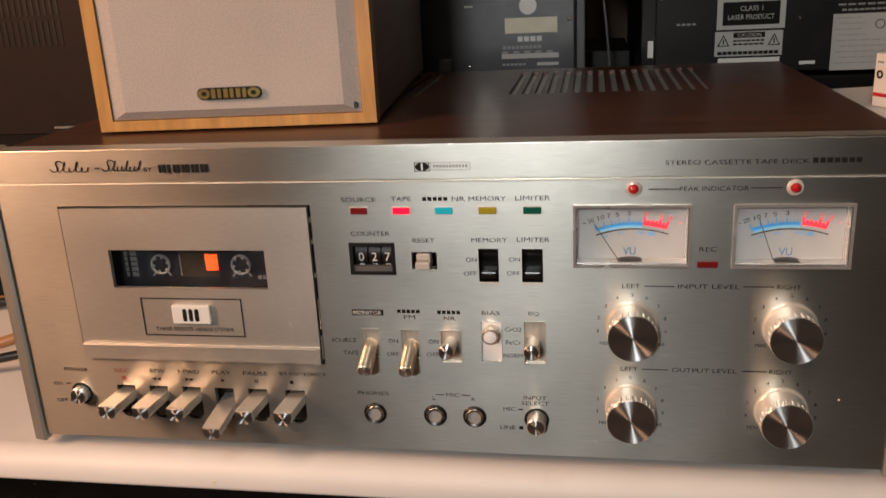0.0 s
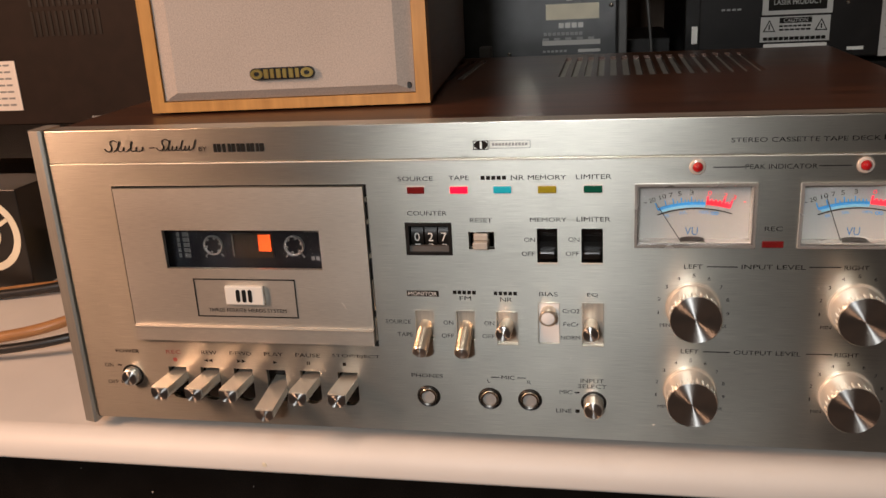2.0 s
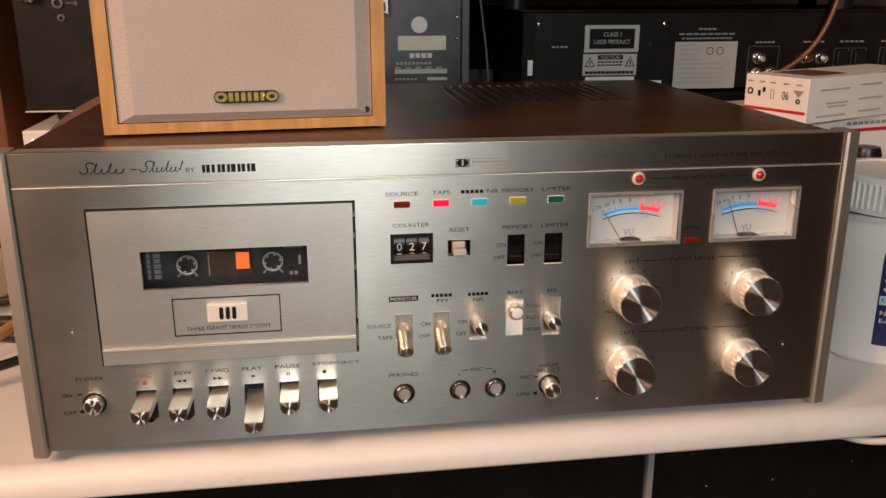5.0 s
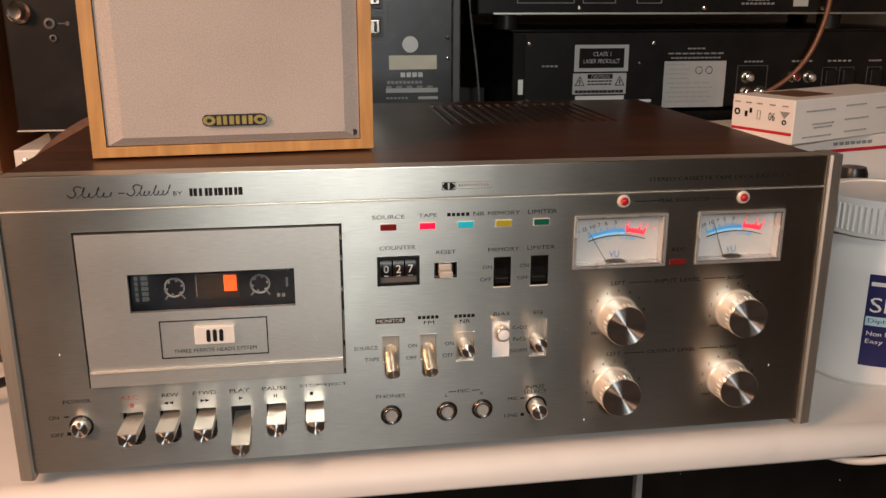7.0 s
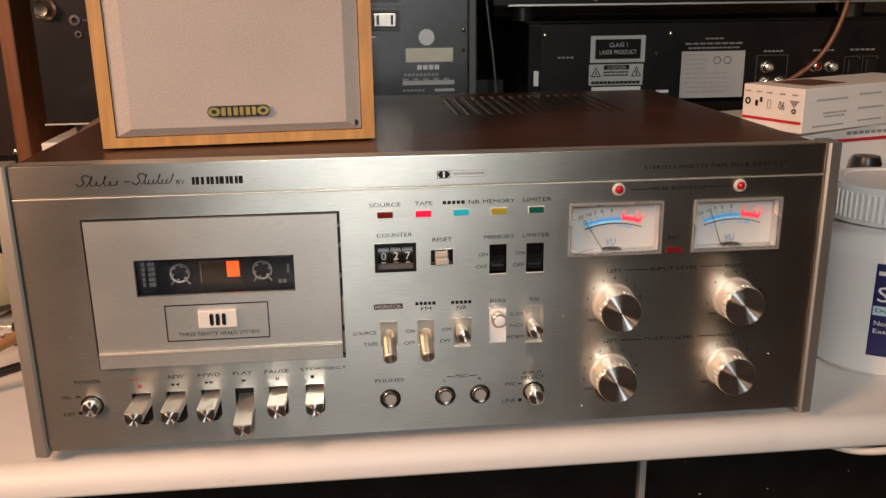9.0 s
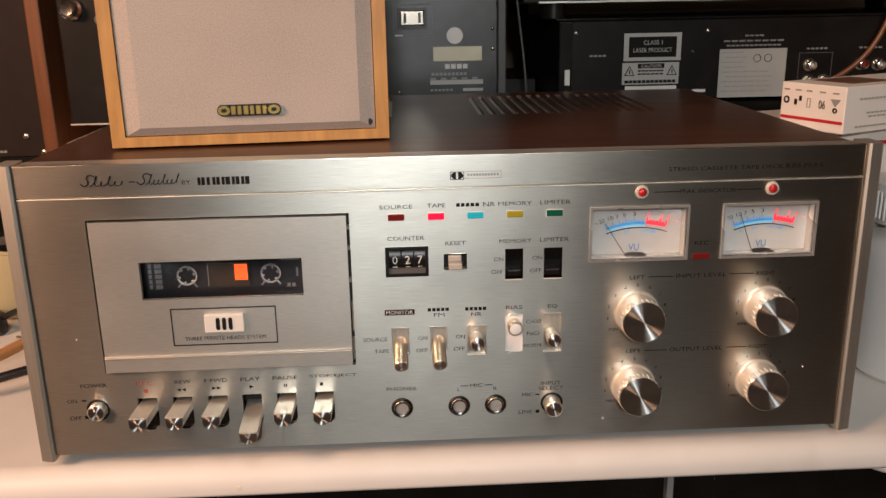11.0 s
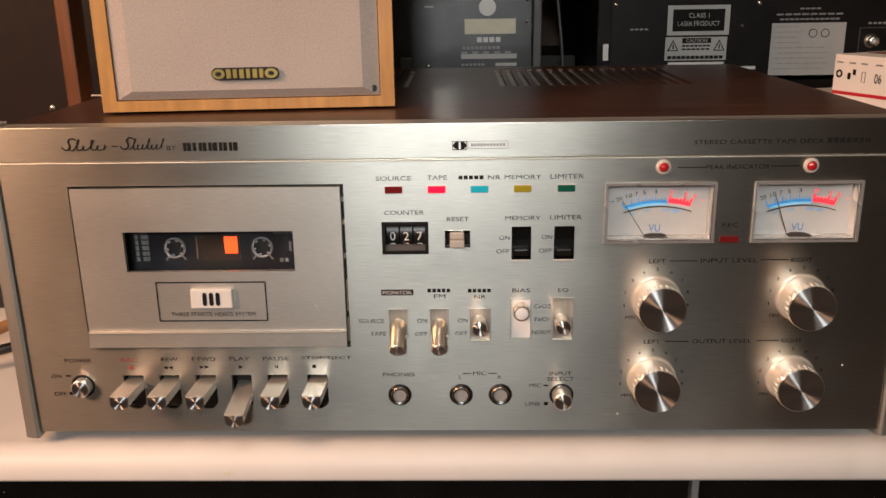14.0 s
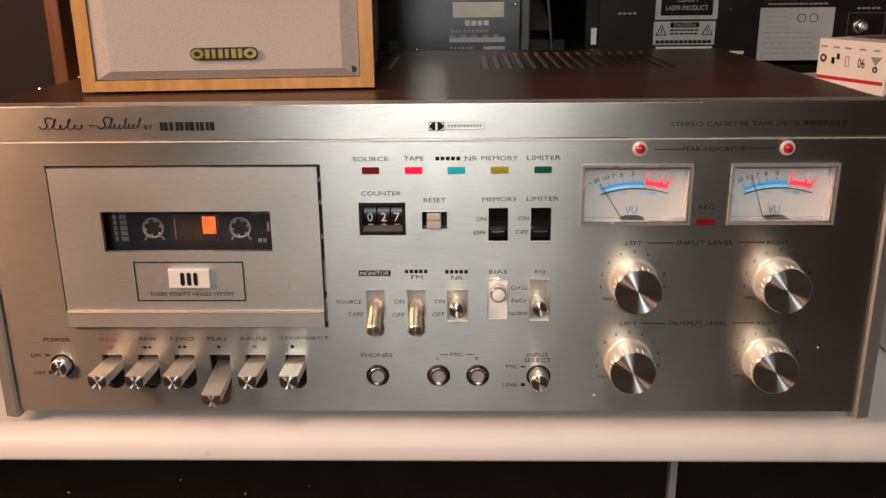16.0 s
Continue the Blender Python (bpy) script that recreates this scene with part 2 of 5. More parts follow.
def prism(pts, depth0, depth1, bm=None):
    """A closed outline of (x, z) points, filled and pushed from y=depth0 to y=depth1."""
    bm = bm or bmesh.new()
    a = [bm.verts.new((x, depth0, z)) for x, z in pts]
    b = [bm.verts.new((x, depth1, z)) for x, z in pts]
    bm.faces.new(a), bm.faces.new(b[::-1])
    for k in range(len(pts)):
        j = (k + 1) % len(pts)
        bm.faces.new((a[k], b[k], b[j], a[j]))
    bmesh.ops.recalc_face_normals(bm, faces=bm.faces[:])
    return bm


def plate(u0, u1, v0, v1, w0, w1, holes, place, bm=None):
    """A plate with rectangular openings cut through it; place(u, v, w) gives the point."""
    bm = bm or bmesh.new()
    us = sorted({u0, u1, *[c for h in holes for c in h[:2]]})
    vs = sorted({v0, v1, *[c for h in holes for c in h[2:]]})
    cache = {}

    def vert(u, v, w):
        key = (round(u, 6), round(v, 6), w)
        if key not in cache:
            cache[key] = bm.verts.new(place(u, v, w))
        return cache[key]

    solid = {}
    for i in range(len(us) - 1):
        for j in range(len(vs) - 1):
            cu, cv = (us[i] + us[i + 1]) / 2, (vs[j] + vs[j + 1]) / 2
            solid[i, j] = not any(h[0] < cu < h[1] and h[2] < cv < h[3] for h in holes)
    for (i, j), full in solid.items():
        if not full:
            continue
        a, b, c, d = us[i], us[i + 1], vs[j], vs[j + 1]
        for w in (w0, w1):
            bm.faces.new([vert(a, c, w), vert(b, c, w), vert(b, d, w), vert(a, d, w)])
        for di, dj, (p, q) in ((-1, 0, ((a, c), (a, d))), (1, 0, ((b, c), (b, d))), (0, -1, ((a, c), (b, c))), (0, 1, ((a, d), (b, d)))):
            if not solid.get((i + di, j + dj), False):
                bm.faces.new([vert(*p, w0), vert(*q, w0), vert(*q, w1), vert(*p, w1)])
    bmesh.ops.recalc_face_normals(bm, faces=bm.faces[:])
    return bm


def rect_ring(x0, x1, z0, z1, t, y0, y1):
    return plate(x0, x1, z0, z1, y0, y1, [(x0 + t, x1 - t, z0 + t, z1 - t)], lambda u, v, w: (u, w, v))


def arc_band(cx, cz, r0, r1, a0, a1, y0, y1, n=28):
    """Angles in degrees clockwise from straight up."""
    pts = [(cx + r1 * math.sin(radians(a0 + (a1 - a0) * k / n)), cz + r1 * math.cos(radians(a0 + (a1 - a0) * k / n))) for k in range(n + 1)]
    pts += [(cx + r0 * math.sin(radians(a1 + (a0 - a1) * k / n)), cz + r0 * math.cos(radians(a1 + (a0 - a1) * k / n))) for k in range(n + 1)]
    return prism(pts, y0, y1)


_words = {}


def word_mesh(text):
    """The built-in font's outline of the text, as points scaled to a unit box and triangles."""
    if text not in _words:
        cu = bpy.data.curves.new("word", "FONT")
        cu.body, cu.resolution_u = text, 3
        ob = new("word", cu)
        bpy.context.view_layer.update()
        me = bpy.data.meshes.new_from_object(ob.evaluated_get(bpy.context.evaluated_depsgraph_get()))
        co = [v.co.copy() for v in me.vertices]
        fs = [tuple(p.vertices) for p in me.polygons]
        bpy.data.objects.remove(ob)
        bpy.data.meshes.remove(me)
        x0, x1 = min(c.x for c in co), max(c.x for c in co)
        y0, y1 = min(c.y for c in co), max(c.y for c in co)
        _words[text] = ([((c.x - x0) / (x1 - x0) - 0.5, (c.y - y0) / (y1 - y0) - 0.5) for c in co], fs)
    return _words[text]


def lettering(text, x, z, w, h, material, parent, y=-0.0002, turn=0.0, name="lettering"):
    co, fs = word_mesh(text)
    c, s = math.cos(radians(turn)), math.sin(radians(turn))
    me = bpy.data.meshes.new(name)
    me.from_pydata([(x + px * w * c - pz * h * s, y, z + px * w * s + pz * h * c) for px, pz in co], [], fs)
    me.materials.append(material)
    ob = new(name, me)
    ob.parent = parent
    return ob


def bars(n, x, z, w, h, material, parent, y=-0.0002, gap=0.3, name="printed_bar", deep=0.00015, turn=Matrix()):
    p, made = w / n, None
    for k in range(n):
        at = pose(x - w / 2 + k * p, y, z)
        if made is None:
            made = part(name, box(0, p * (1 - gap), 0, deep, -h / 2, h / 2), material, parent, at=turn @ at)
        else:
            again(name, made, parent, turn @ at)


def cable(name, pts, r, material, label="", category="cable", parent=None):
    cu = bpy.data.curves.new(name, "CURVE")
    cu.dimensions, cu.bevel_depth, cu.bevel_resolution, cu.resolution_u = "3D", r, 3, 10
    sp = cu.splines.new("NURBS")
    sp.points.add(len(pts) - 1)
    for q, p in zip(sp.points, pts):
        q.co = (*p, 1)
    sp.use_endpoint_u, sp.order_u = True, 4
    cu.materials.append(material)
    ob = new(name, cu)
    if parent is not None:
        ob.parent = parent
    if category and parent is None:
        tagged(ob, label, category)
    return ob

# ---------------------------------------------------------------- room and shelf
RX0, RX1, RY0, RY1, RZ0, RZ1 = -1.7, 1.7, -2.2, 0.80, -0.85, 1.55
tagged(part("floor", box(RX0, RX1, RY0, RY1, RZ0 - 0.05, RZ0), CARPET), kind="structure")
tagged(part("ceiling", box(RX0, RX1, RY0, RY1, RZ1, RZ1 + 0.05), WALL), kind="structure")
for nm, b in (("wall_north", (RX0, RX1, RY1, RY1 + 0.08, RZ0, RZ1)), ("wall_south", (RX0, RX1, RY0 - 0.08, RY0, RZ0, RZ1)),
              ("wall_west", (RX0 - 0.08, RX0, RY0, RY1, RZ0, RZ1)), ("wall_east", (RX1, RX1 + 0.08, RY0, RY1, RZ0, RZ1))):
    tagged(part(nm, box(*b), WALL), kind="structure")

# the white worktop with a bull-nosed front edge
prof = [(0.0045 - 0.012 * math.sin(math.pi * k / 16), -0.012 + 0.012 * math.cos(math.pi * k / 16)) for k in range(9)]
prof += [(-0.0075 + 0.003 - 0.003 * math.cos(math.pi * k / 12), -0.0145 - 0.003 * math.sin(math.pi * k / 12)) for k in range(7)] + [(0.78, -0.0175), (0.78, 0.0)]
bm = bmesh.new()
ends = [[bm.verts.new((x, y, z)) for y, z in prof] for x in (-1.45, 1.45)]
bm.faces.new(ends[0]), bm.faces.new(ends[1][::-1])
for k in range(len(prof)):
    j = (k + 1) % len(prof)
    f = bm.faces.new((ends[0][k], ends[1][k], ends[1][j], ends[0][j]))
    f.smooth = k < 15
bmesh.ops.recalc_face_normals(bm, faces=bm.faces[:])
top = thing("worktop", "white laminate worktop with a rounded front edge", "worktop", kind="structure")
part("board", bm, LAMINATE, top)
under = thing("base_cabinet", "black cabinet under the white worktop", "cabinet")
part("door", box(-1.45, 0.1250, 0.0530, 0.072, RZ0, -0.0185, 0.001), BLACKGLOSS, under)
part("door", box(0.1304, 1.45, 0.0530, 0.072, RZ0, -0.0185, 0.001), BLACKGLOSS, under)
part("edge_strip", box(0.1256, 0.1298, 0.0490, 0.070, RZ0, -0.0185, 0.0005), GREYINK, under, "pale worn edge strip")

# ---------------------------------------------------------------- tape deck
deck = thing("tape_deck", "silver brushed aluminium cassette tape deck with walnut vinyl cabinet", "tape deck")
X0, X1 = -0.2246, 0.2013

KEY_XS = [-0.1731, -0.1548, -0.1363, -0.1183, -0.1000, -0.0800]
SLOT = {"monitor": (-0.0427, -0.0340, 0.0598, 0.0744), "fm": (-0.0225, -0.0139, 0.0600, 0.0745), "nr": (-0.0031, 0.0067, 0.0579, 0.0744),
        "bias": (0.0169, 0.0264, 0.0591, 0.0795), "eq": (0.0373, 0.0469, 0.0583, 0.0797)}
METERS = [(0.0606, 0.1116), (0.1297, 0.1788)]
holes = [(-0.1930, -0.0623, 0.0549, 0.1375), (-0.0448, -0.0227, 0.1031, 0.1190), (-0.0145, -0.0033, 0.1064, 0.1140), (0.0168, 0.0261, 0.0999, 0.1158), (0.0369, 0.0465, 0.1001, 0.1160)]
holes += list(SLOT.values())
holes += [(a, b, 0.1077, 0.1364) for a, b in METERS]
holes += [(k - 0.0051, k + 0.0051, 0.0214, 0.0400) for k in KEY_XS]
bm = plate(X0, X1, 0.0086, 0.1487, 0.0, 0.003, holes, lambda u, v, w: (u, w, v))
corners = []
for k in KEY_XS:  # rounded lower ends of the key slots
    for s in (-1, 1):
        cx, cz, r = k + s * 0.0051, 0.0214, 0.0045
        pts = [(cx, cz)] + [(cx - s * r + s * r * math.sin(a), cz + r - r * math.cos(a)) for a in [math.pi / 2 * i / 8 for i in range(9)]]
        corners.append(prism(pts, 0.0, 0.003))
face = part("faceplate", bm, ALU, deck, "horizontally brushed aluminium faceplate")
for c in corners:
    part("slot_corner", c, ALU, face)
part("top_strip", box(X0, X1, 0.0, 0.0032, 0.1492, 0.1655, 0.0004), ALU, deck)
# narrow lip added to give the bright highlight line below the groove
part("groove_lip", box(X0, X1, -0.0003, 0.0008, 0.1480, 0.1488, 0.0003), ALU_CAP, deck)
part("groove", box(X0, X1, 0.0012, 0.0030, 0.1485, 0.1497), CHROME, deck)
part("top_rail", box(X0, X1, 0.0034, 0.0150, 0.1580, 0.1652, 0.0008), ALU_CAP, deck)
for s, (xi, xo) in ((-1, (X0 - 0.0006, -0.2330)), (1, (X1 + 0.0006, 0.2100))):
    bm = bmesh.new()
    pr = [(xi, -0.0012), (xi + s * 0.0012, -0.0020), (xo - s * 0.0006, -0.0006), (xo, 0.0004), (xo, 0.0150), (xi, 0.0150)]
    e = [[bm.verts.new((x, y, z)) for x, y in pr] for z in (0.0056, 0.1660)]
    bm.faces.new(e[0]), bm.faces.new(e[1])
    for k in range(len(pr)):
        bm.faces.new((e[0][k], e[1][k], e[1][(k + 1) % len(pr)], e[0][(k + 1) % len(pr)]))
    bmesh.ops.recalc_face_normals(bm, faces=bm.faces[:])
    part("end_cap", bm, ALU_CAP, deck)

# cabinet: sides, bottom, back and a slotted top
CX0, CX1, CY1, CZ1 = -0.2250, 0.2015, 0.290, 0.1645
slots = [(0.0178 + 0.0078 * k, 0.0220 + 0.0078 * k, 0.158, 0.268) for k in range(16)]
slots += [(-0.162 + 0.0078 * k, -0.1578 + 0.0078 * k, 0.158, 0.268) for k in range(16)]
part("cabinet_top", plate(CX0, CX1, 0.0152, CY1, CZ1, CZ1 - 0.003, slots, lambda u, v, w: (u, v, w)), VENEER, deck, "walnut-grain vinyl top with vent slots")
for x in (CX0, CX1 - 0.006):
    part("cabinet_side", box(x, x + 0.006, 0.0152, CY1, 0.0086, CZ1 - 0.0031), VENEER, deck)
part("cabinet_back", box(CX0 + 0.0061, CX1 - 0.0061, CY1 - 0.004, CY1 - 0.001, 0.0086, CZ1 - 0.0031), BLACKSHEET, deck)
# slats right of x=-0.05 are pale to imitate reflected sheen; the rest black
for sx in slots:
    part("vent_slat", box(sx[0] - 0.0004, sx[1] + 0.0004, 0.1575, 0.2685, CZ1 - 0.0040, CZ1 - 0.0024, 0.0005), ALU_CAP if sx[0] > -0.05 else BLACK, deck)
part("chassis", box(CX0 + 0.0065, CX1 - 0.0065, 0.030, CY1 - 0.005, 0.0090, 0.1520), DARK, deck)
for x in (-0.17, 0.15):
    for y in (0.04, 0.21):
        part("foot", lathe([(0, 0), (0.010, 0), (0.011, 0.0092), (0, 0.0092)], pose(x, y, 0), 20), BLACK, deck)
# near-black sheets behind the openings, standing in for the shade inside
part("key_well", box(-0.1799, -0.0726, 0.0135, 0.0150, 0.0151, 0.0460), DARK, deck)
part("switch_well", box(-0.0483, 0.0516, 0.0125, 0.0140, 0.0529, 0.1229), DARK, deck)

# cassette door
door = part("cassette_door", plate(-0.1917, -0.0638, 0.0638, 0.1365, -0.0014, 0.0012, [(-0.1689, -0.0872, 0.0952, 0.1152)], lambda u, v, w: (u, w, v)), ALU_DOOR, deck, "hinged brushed cassette door with a window")
bm = bmesh.new()
pr = [(-0.0018, 0.0646), (-0.0027, 0.0640), (-0.0027, 0.0562), (0.0012, 0.0562), (0.0012, 0.0646)]
e = [[bm.verts.new((x, y, z)) for y, z in pr] for x in (-0.1916, -0.0638)]
bm.faces.new(e[0]), bm.faces.new(e[1])
for k in range(5):
    bm.faces.new((e[0][k], e[1][k], e[1][(k + 1) % 5], e[0][(k + 1) % 5]))
bmesh.ops.recalc_face_normals(bm, faces=bm.faces[:])
part("pull_lip", bm, ALU_DOOR, door, "folded lip along the door")
# thin bright strip added as the highlight along the lip's top
part("lip_highlight", box(-0.1914, -0.0640, -0.0033, -0.0026, 0.0637, 0.0643, 0.0002, 1), KEYMAT, door, "bright strip imitating the highlight on the lip")
pane = part("window_pane", box(-0.1689, -0.0872, -0.0006, 0.0004, 0.0952, 0.1152), PANE, door)
pane.visible_shadow = False
# gilt slivers added to imitate glints in the right-hand door gap
for z0, z1, w in ((0.0580, 0.0700, 0.0008), (0.0740, 0.0900, 0.0005), (0.1010, 0.1030, 0.0010), (0.1180, 0.1200, 0.0010), (0.1290, 0.1310, 0.0010)):
    part("gap_glint", box(-0.0626 - w, -0.0626, -0.0004, 0.0030, z0, z1, 0.0002, 1), LEVER, deck, "bright sliver imitating a glint in the door gap")
# the door gap's shade is put into the near-black ring and back sheet
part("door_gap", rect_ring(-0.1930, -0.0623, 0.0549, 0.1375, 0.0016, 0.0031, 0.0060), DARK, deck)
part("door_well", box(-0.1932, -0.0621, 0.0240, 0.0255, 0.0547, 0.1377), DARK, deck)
part("badge_outline", rect_ring(-0.1558, -0.1020, 0.0696, 0.0901, 0.0006, -0.0017, -0.0015), INK, door)
badge = part("badge", box(-0.1386, -0.1183, -0.0040, -0.0015, 0.0771, 0.0869, 0.0006), WHITEPL, door, "small cream badge with three dark bars")
for k in (-1, 0, 1):
    pts = [(-0.1284 + k * 0.0032 + 0.00105 * math.sin(a), 0.0820 + (0.0022 if math.cos(a) > 0 else -0.0022) + 0.00115 * math.cos(a)) for a in [2 * math.pi * i / 16 for i in range(16)]]
    part("badge_bar", prism(pts, -0.0043, -0.0039), BLACK, badge)
lettering("THREE FERRITE HEADS SYSTEM", -0.1288, 0.0734, 0.0415, 0.0021, INK, door, y=-0.0017)

# level meters: a white face set back behind a window with a bevelled bezel
MIDS = [0.0873, 0.1552]
for (a, b), cx, (nx0, nx1, nz1) in zip(METERS, MIDS, ((-0.0062, -0.0177, 0.1266), (-0.0068, -0.0143, 0.1292))):
    z0, z1 = 0.1077, 0.1364
    meter = part("level_meter", box(a + 0.0002, b - 0.0002, 0.0075, 0.0090, z0 + 0.0002, z1 - 0.0002), METERFACE, deck, "white level meter with blue and red scale")
    part("bezel", plate(a - 0.0003, b + 0.0003, z0 - 0.0003, z1 + 0.0003, -0.0012, 0.0006, [(a + 0.0009, b - 0.0009, z0 + 0.0009, z1 - 0.0009)], lambda u, v, w: (u, w, v)), METERFRAME, meter)
    part("bezel_seam", rect_ring(a + 0.0009, b - 0.0009, z0 + 0.0009, z1 - 0.0009, 0.00022, -0.0004, 0.0006), DARK, meter)
    part("inner_frame", plate(a + 0.0012, b - 0.0012, z0 + 0.0012, z1 - 0.0012, 0.0007, 0.0074, [(a + 0.0015, b - 0.0015, z0 + 0.0016, z1 - 0.0015)], lambda u, v, w: (u, w, v)), METERFRAME, meter)
    g = part("window_pane", box(a + 0.0012, b - 0.0012, -0.0002, 0.0004, z0 + 0.0012, z1 - 0.0012), PANE, meter)
    g.visible_shadow = False
    az, R1, y0, y1 = 0.0758, 0.0500, 0.0070, 0.0074
    part("blue_arc", arc_band(cx, az, R1 - 0.0006, R1 + 0.0006, -19.5, 4.4, y0, y1), INKBLUE, meter)
    part("red_arc", arc_band(cx, az, R1 - 0.0005, R1 + 0.0014, 4.8, 16.8, y0, y1), INKPINK, meter)
    part("thin_arc", arc_band(cx, az, R1 - 0.0026, R1 - 0.0022, -20.5, 19.0, y0, y1), INK, meter)
    part("pale_arc", arc_band(cx, az, R1 - 0.0018, R1 - 0.0006, -18.5, 4.4, y0 + 0.0001, y1), SCALEBLUE, meter)
    for k, ang in enumerate([-19.5, -14.9, -11.1, -9.2, -7.2, -5.4, -3.9, -2.3, -0.6, 1.2, 2.8]):
        part("scale_tick", arc_band(cx, az, R1, R1 + (0.0030 if k in (0, 1, 2, 4, 7) else 0.0017), ang - 0.25, ang + 0.25, y0, y1, 2), INKBLUE, meter)
    for k, ang in enumerate([5.3, 7.2, 9.2, 11.2, 13.0, 14.8, 16.6]):
        part("scale_tick", arc_band(cx, az, R1, R1 + (0.0034 if k in (0, 4, 6) else 0.0022), ang - 0.5, ang + 0.5, y0, y1, 2), INKPINK, meter)
    for txt, ang, m in (("20", -20.4, INK), ("10", -15.4, INK), ("7", -11.6, INK), ("5", -7.6, INK), ("3", -2.2, INK), ("0", 5.8, INKPINK), ("2", 13.0, INKPINK), ("3", 17.0, INKPINK)):
        r = R1 + 0.0050
        lettering(txt, cx + r * math.sin(radians(ang)), az + r * math.cos(radians(ang)), 0.0013 * len(txt) + 0.0003, 0.0020, m, meter, y0, -ang, "scale_number")
    bars(1, cx - 0.0218, 0.1261, 0.0020, 0.0003, INK, meter, y0)
    bars(1, cx + 0.0208, 0.1263, 0.0016, 0.0003, INKPINK, meter, y0)
    for txt, ang in (("0%", -16.0), ("50%", -7.0), ("100%", 4.2)):
        r = R1 - 0.0040
        lettering(txt, cx + r * math.sin(radians(ang)), az + r * math.cos(radians(ang)), 0.0009 * len(txt) + 0.0004, 0.0013, INKBLUE, meter, y0, -ang, "scale_number")
    for dx in (0.0072, 0.0088):
        part("scale_mark", lathe([(0.0005, 0), (0.0005, 0.0002), (0.0008, 0.0002), (0.0008, 0)], pose(cx + dx, y0 + 0.0003, 0.1211) @ OUT, 16), INKBLUE, meter)
    lettering("VU", cx - 0.0018, 0.1129, 0.0056, 0.0037, INKNAVY, meter, y0)
    # needle and its pivot cover
    p, q = Vector((cx + nx0, 0.0050, 0.1084)), Vector((cx + nx1, 0.0050, nz1))
    d = (q - p).normalized()
    nrm = Vector((-d.z, 0, d.x)) * 0.00022
    part("needle", prism([((p + nrm).x, (p + nrm).z), ((p - nrm).x, (p - nrm).z), ((q - nrm * 0.7).x, (q - nrm * 0.7).z), ((q + nrm * 0.7).x, (q + nrm * 0.7).z)], 0.0048, 0.0050), BLACK, meter, "thin black needle")
    part("pivot_cover", prism([(cx - 0.0016 + 0.0054 * math.cos(t), 0.1094 + 0.0011 * math.sin(t)) for t in [2 * math.pi * i / 24 for i in range(24)]], 0.0022, 0.0066), DARK, meter)

# level knobs
knob = None
for kx, kz in ((0.0868, 0.0787), (0.1561, 0.0792), (0.0867, 0.0369), (0.1550, 0.0373)):
    at = pose(kx, 0, kz)
    if knob is None:
        body = lathe([(0, 0.0004), (0.0118, 0.0004), (0.0118, 0.0016), (0.0113, 0.0022), (0.0107, 0.0138), (0.0111, 0.0143), (0.0111, 0.0149)], OUT, 56)
        knob = part("level_knob", body, KNOBSIDE, deck, "", at)
        capf = part("knob_face", lathe([(0.0111, 0.0149), (0.0108, 0.0153), (0.0, 0.0151)], OUT, 72), SPUN, knob, "spun dark metal face")
        grip = part("grip_ridge", box(-0.0008, 0.0008, -0.0140, -0.0096, 0.0100, 0.0113, 0.0003, 1), KNOBSIDE, knob)
        ringm = part("base_ring", lathe([(0.0118, 0.0001), (0.0124, 0.0001), (0.0124, 0.0005), (0.0118, 0.0005)], OUT, 56), KEYMAT, knob)
    else:
        kb = again("level_knob", knob, deck, at)
        for nm, o in (("knob_face", capf), ("grip_ridge", grip), ("base_ring", ringm)):
            c = new(nm, o.data)
            c.parent = kb
    for k in range(1, 26):
        again("grip_ridge", grip, knob if at == knob.matrix_basis else kb, pose(0, 0, 0, 0, 360 * k / 26, 0))
    for k, txt in enumerate(["MIN", "1", "2", "3", "4", "5", "6", "7", "8", "9", "MAX"]):
        ang = radians(-125 + 25 * k)
        rx, rz = 0.0155, 0.0155
        w = 0.0046 if len(txt) > 1 else (0.0005 if txt == "1" else 0.0012)
        lettering(txt, kx + rx * math.sin(ang) + (0.0006 if k == 0 else 0), kz + rz * math.cos(ang), w, 0.0017, INK, face)

# D-shaped transport keys
def key_mesh():
    bm = bmesh.new()
    w = 0.0047
    pts = [(-w, 0.0028), (w, 0.0028), (w, -0.0003)] + [(w * math.cos(t), -0.0003 - 0.0042 * math.sin(t)) for t in [math.pi * i / 12 for i in range(1, 12)]] + [(-w, -0.0003)]
    prism(pts, -0.0213, 0.010, bm)
    es = [e for e in bm.edges if all(v.co.y < -0.0212 for v in e.verts)]
    bmesh.ops.bevel(bm, geom=es, offset=0.0004, segments=2, affect="EDGES")
    return bm


first = None
for k, kx in enumerate(KEY_XS):
    at = pose(kx + 0.0004, 0, 0.0345, -3.5, 0, 0)
    if k == 3:
        at = pose(kx + 0.0004, 0, 0.0285, 7, 0, 0)
    if first is None:
        first = part("transport_key", key_mesh(), KEYMAT, deck, "", at)
        w = 0.0044
        pts = [(-w, 0.0025), (w, 0.0025), (w, -0.0003)] + [(w * math.cos(t), -0.0003 - 0.0038 * math.sin(t)) for t in [math.pi * i / 12 for i in range(1, 12)]] + [(-w, -0.0003)]
        kface = part("key_face", prism(pts, -0.02145, -0.0212), SPUN, first, "spun metal key end")
    else:
        o = again("transport_key", first, deck, at)
        if k == 3:
            tagged(o, "pressed-down play key")
        c = new("key_face", kface.data)
        c.parent = o

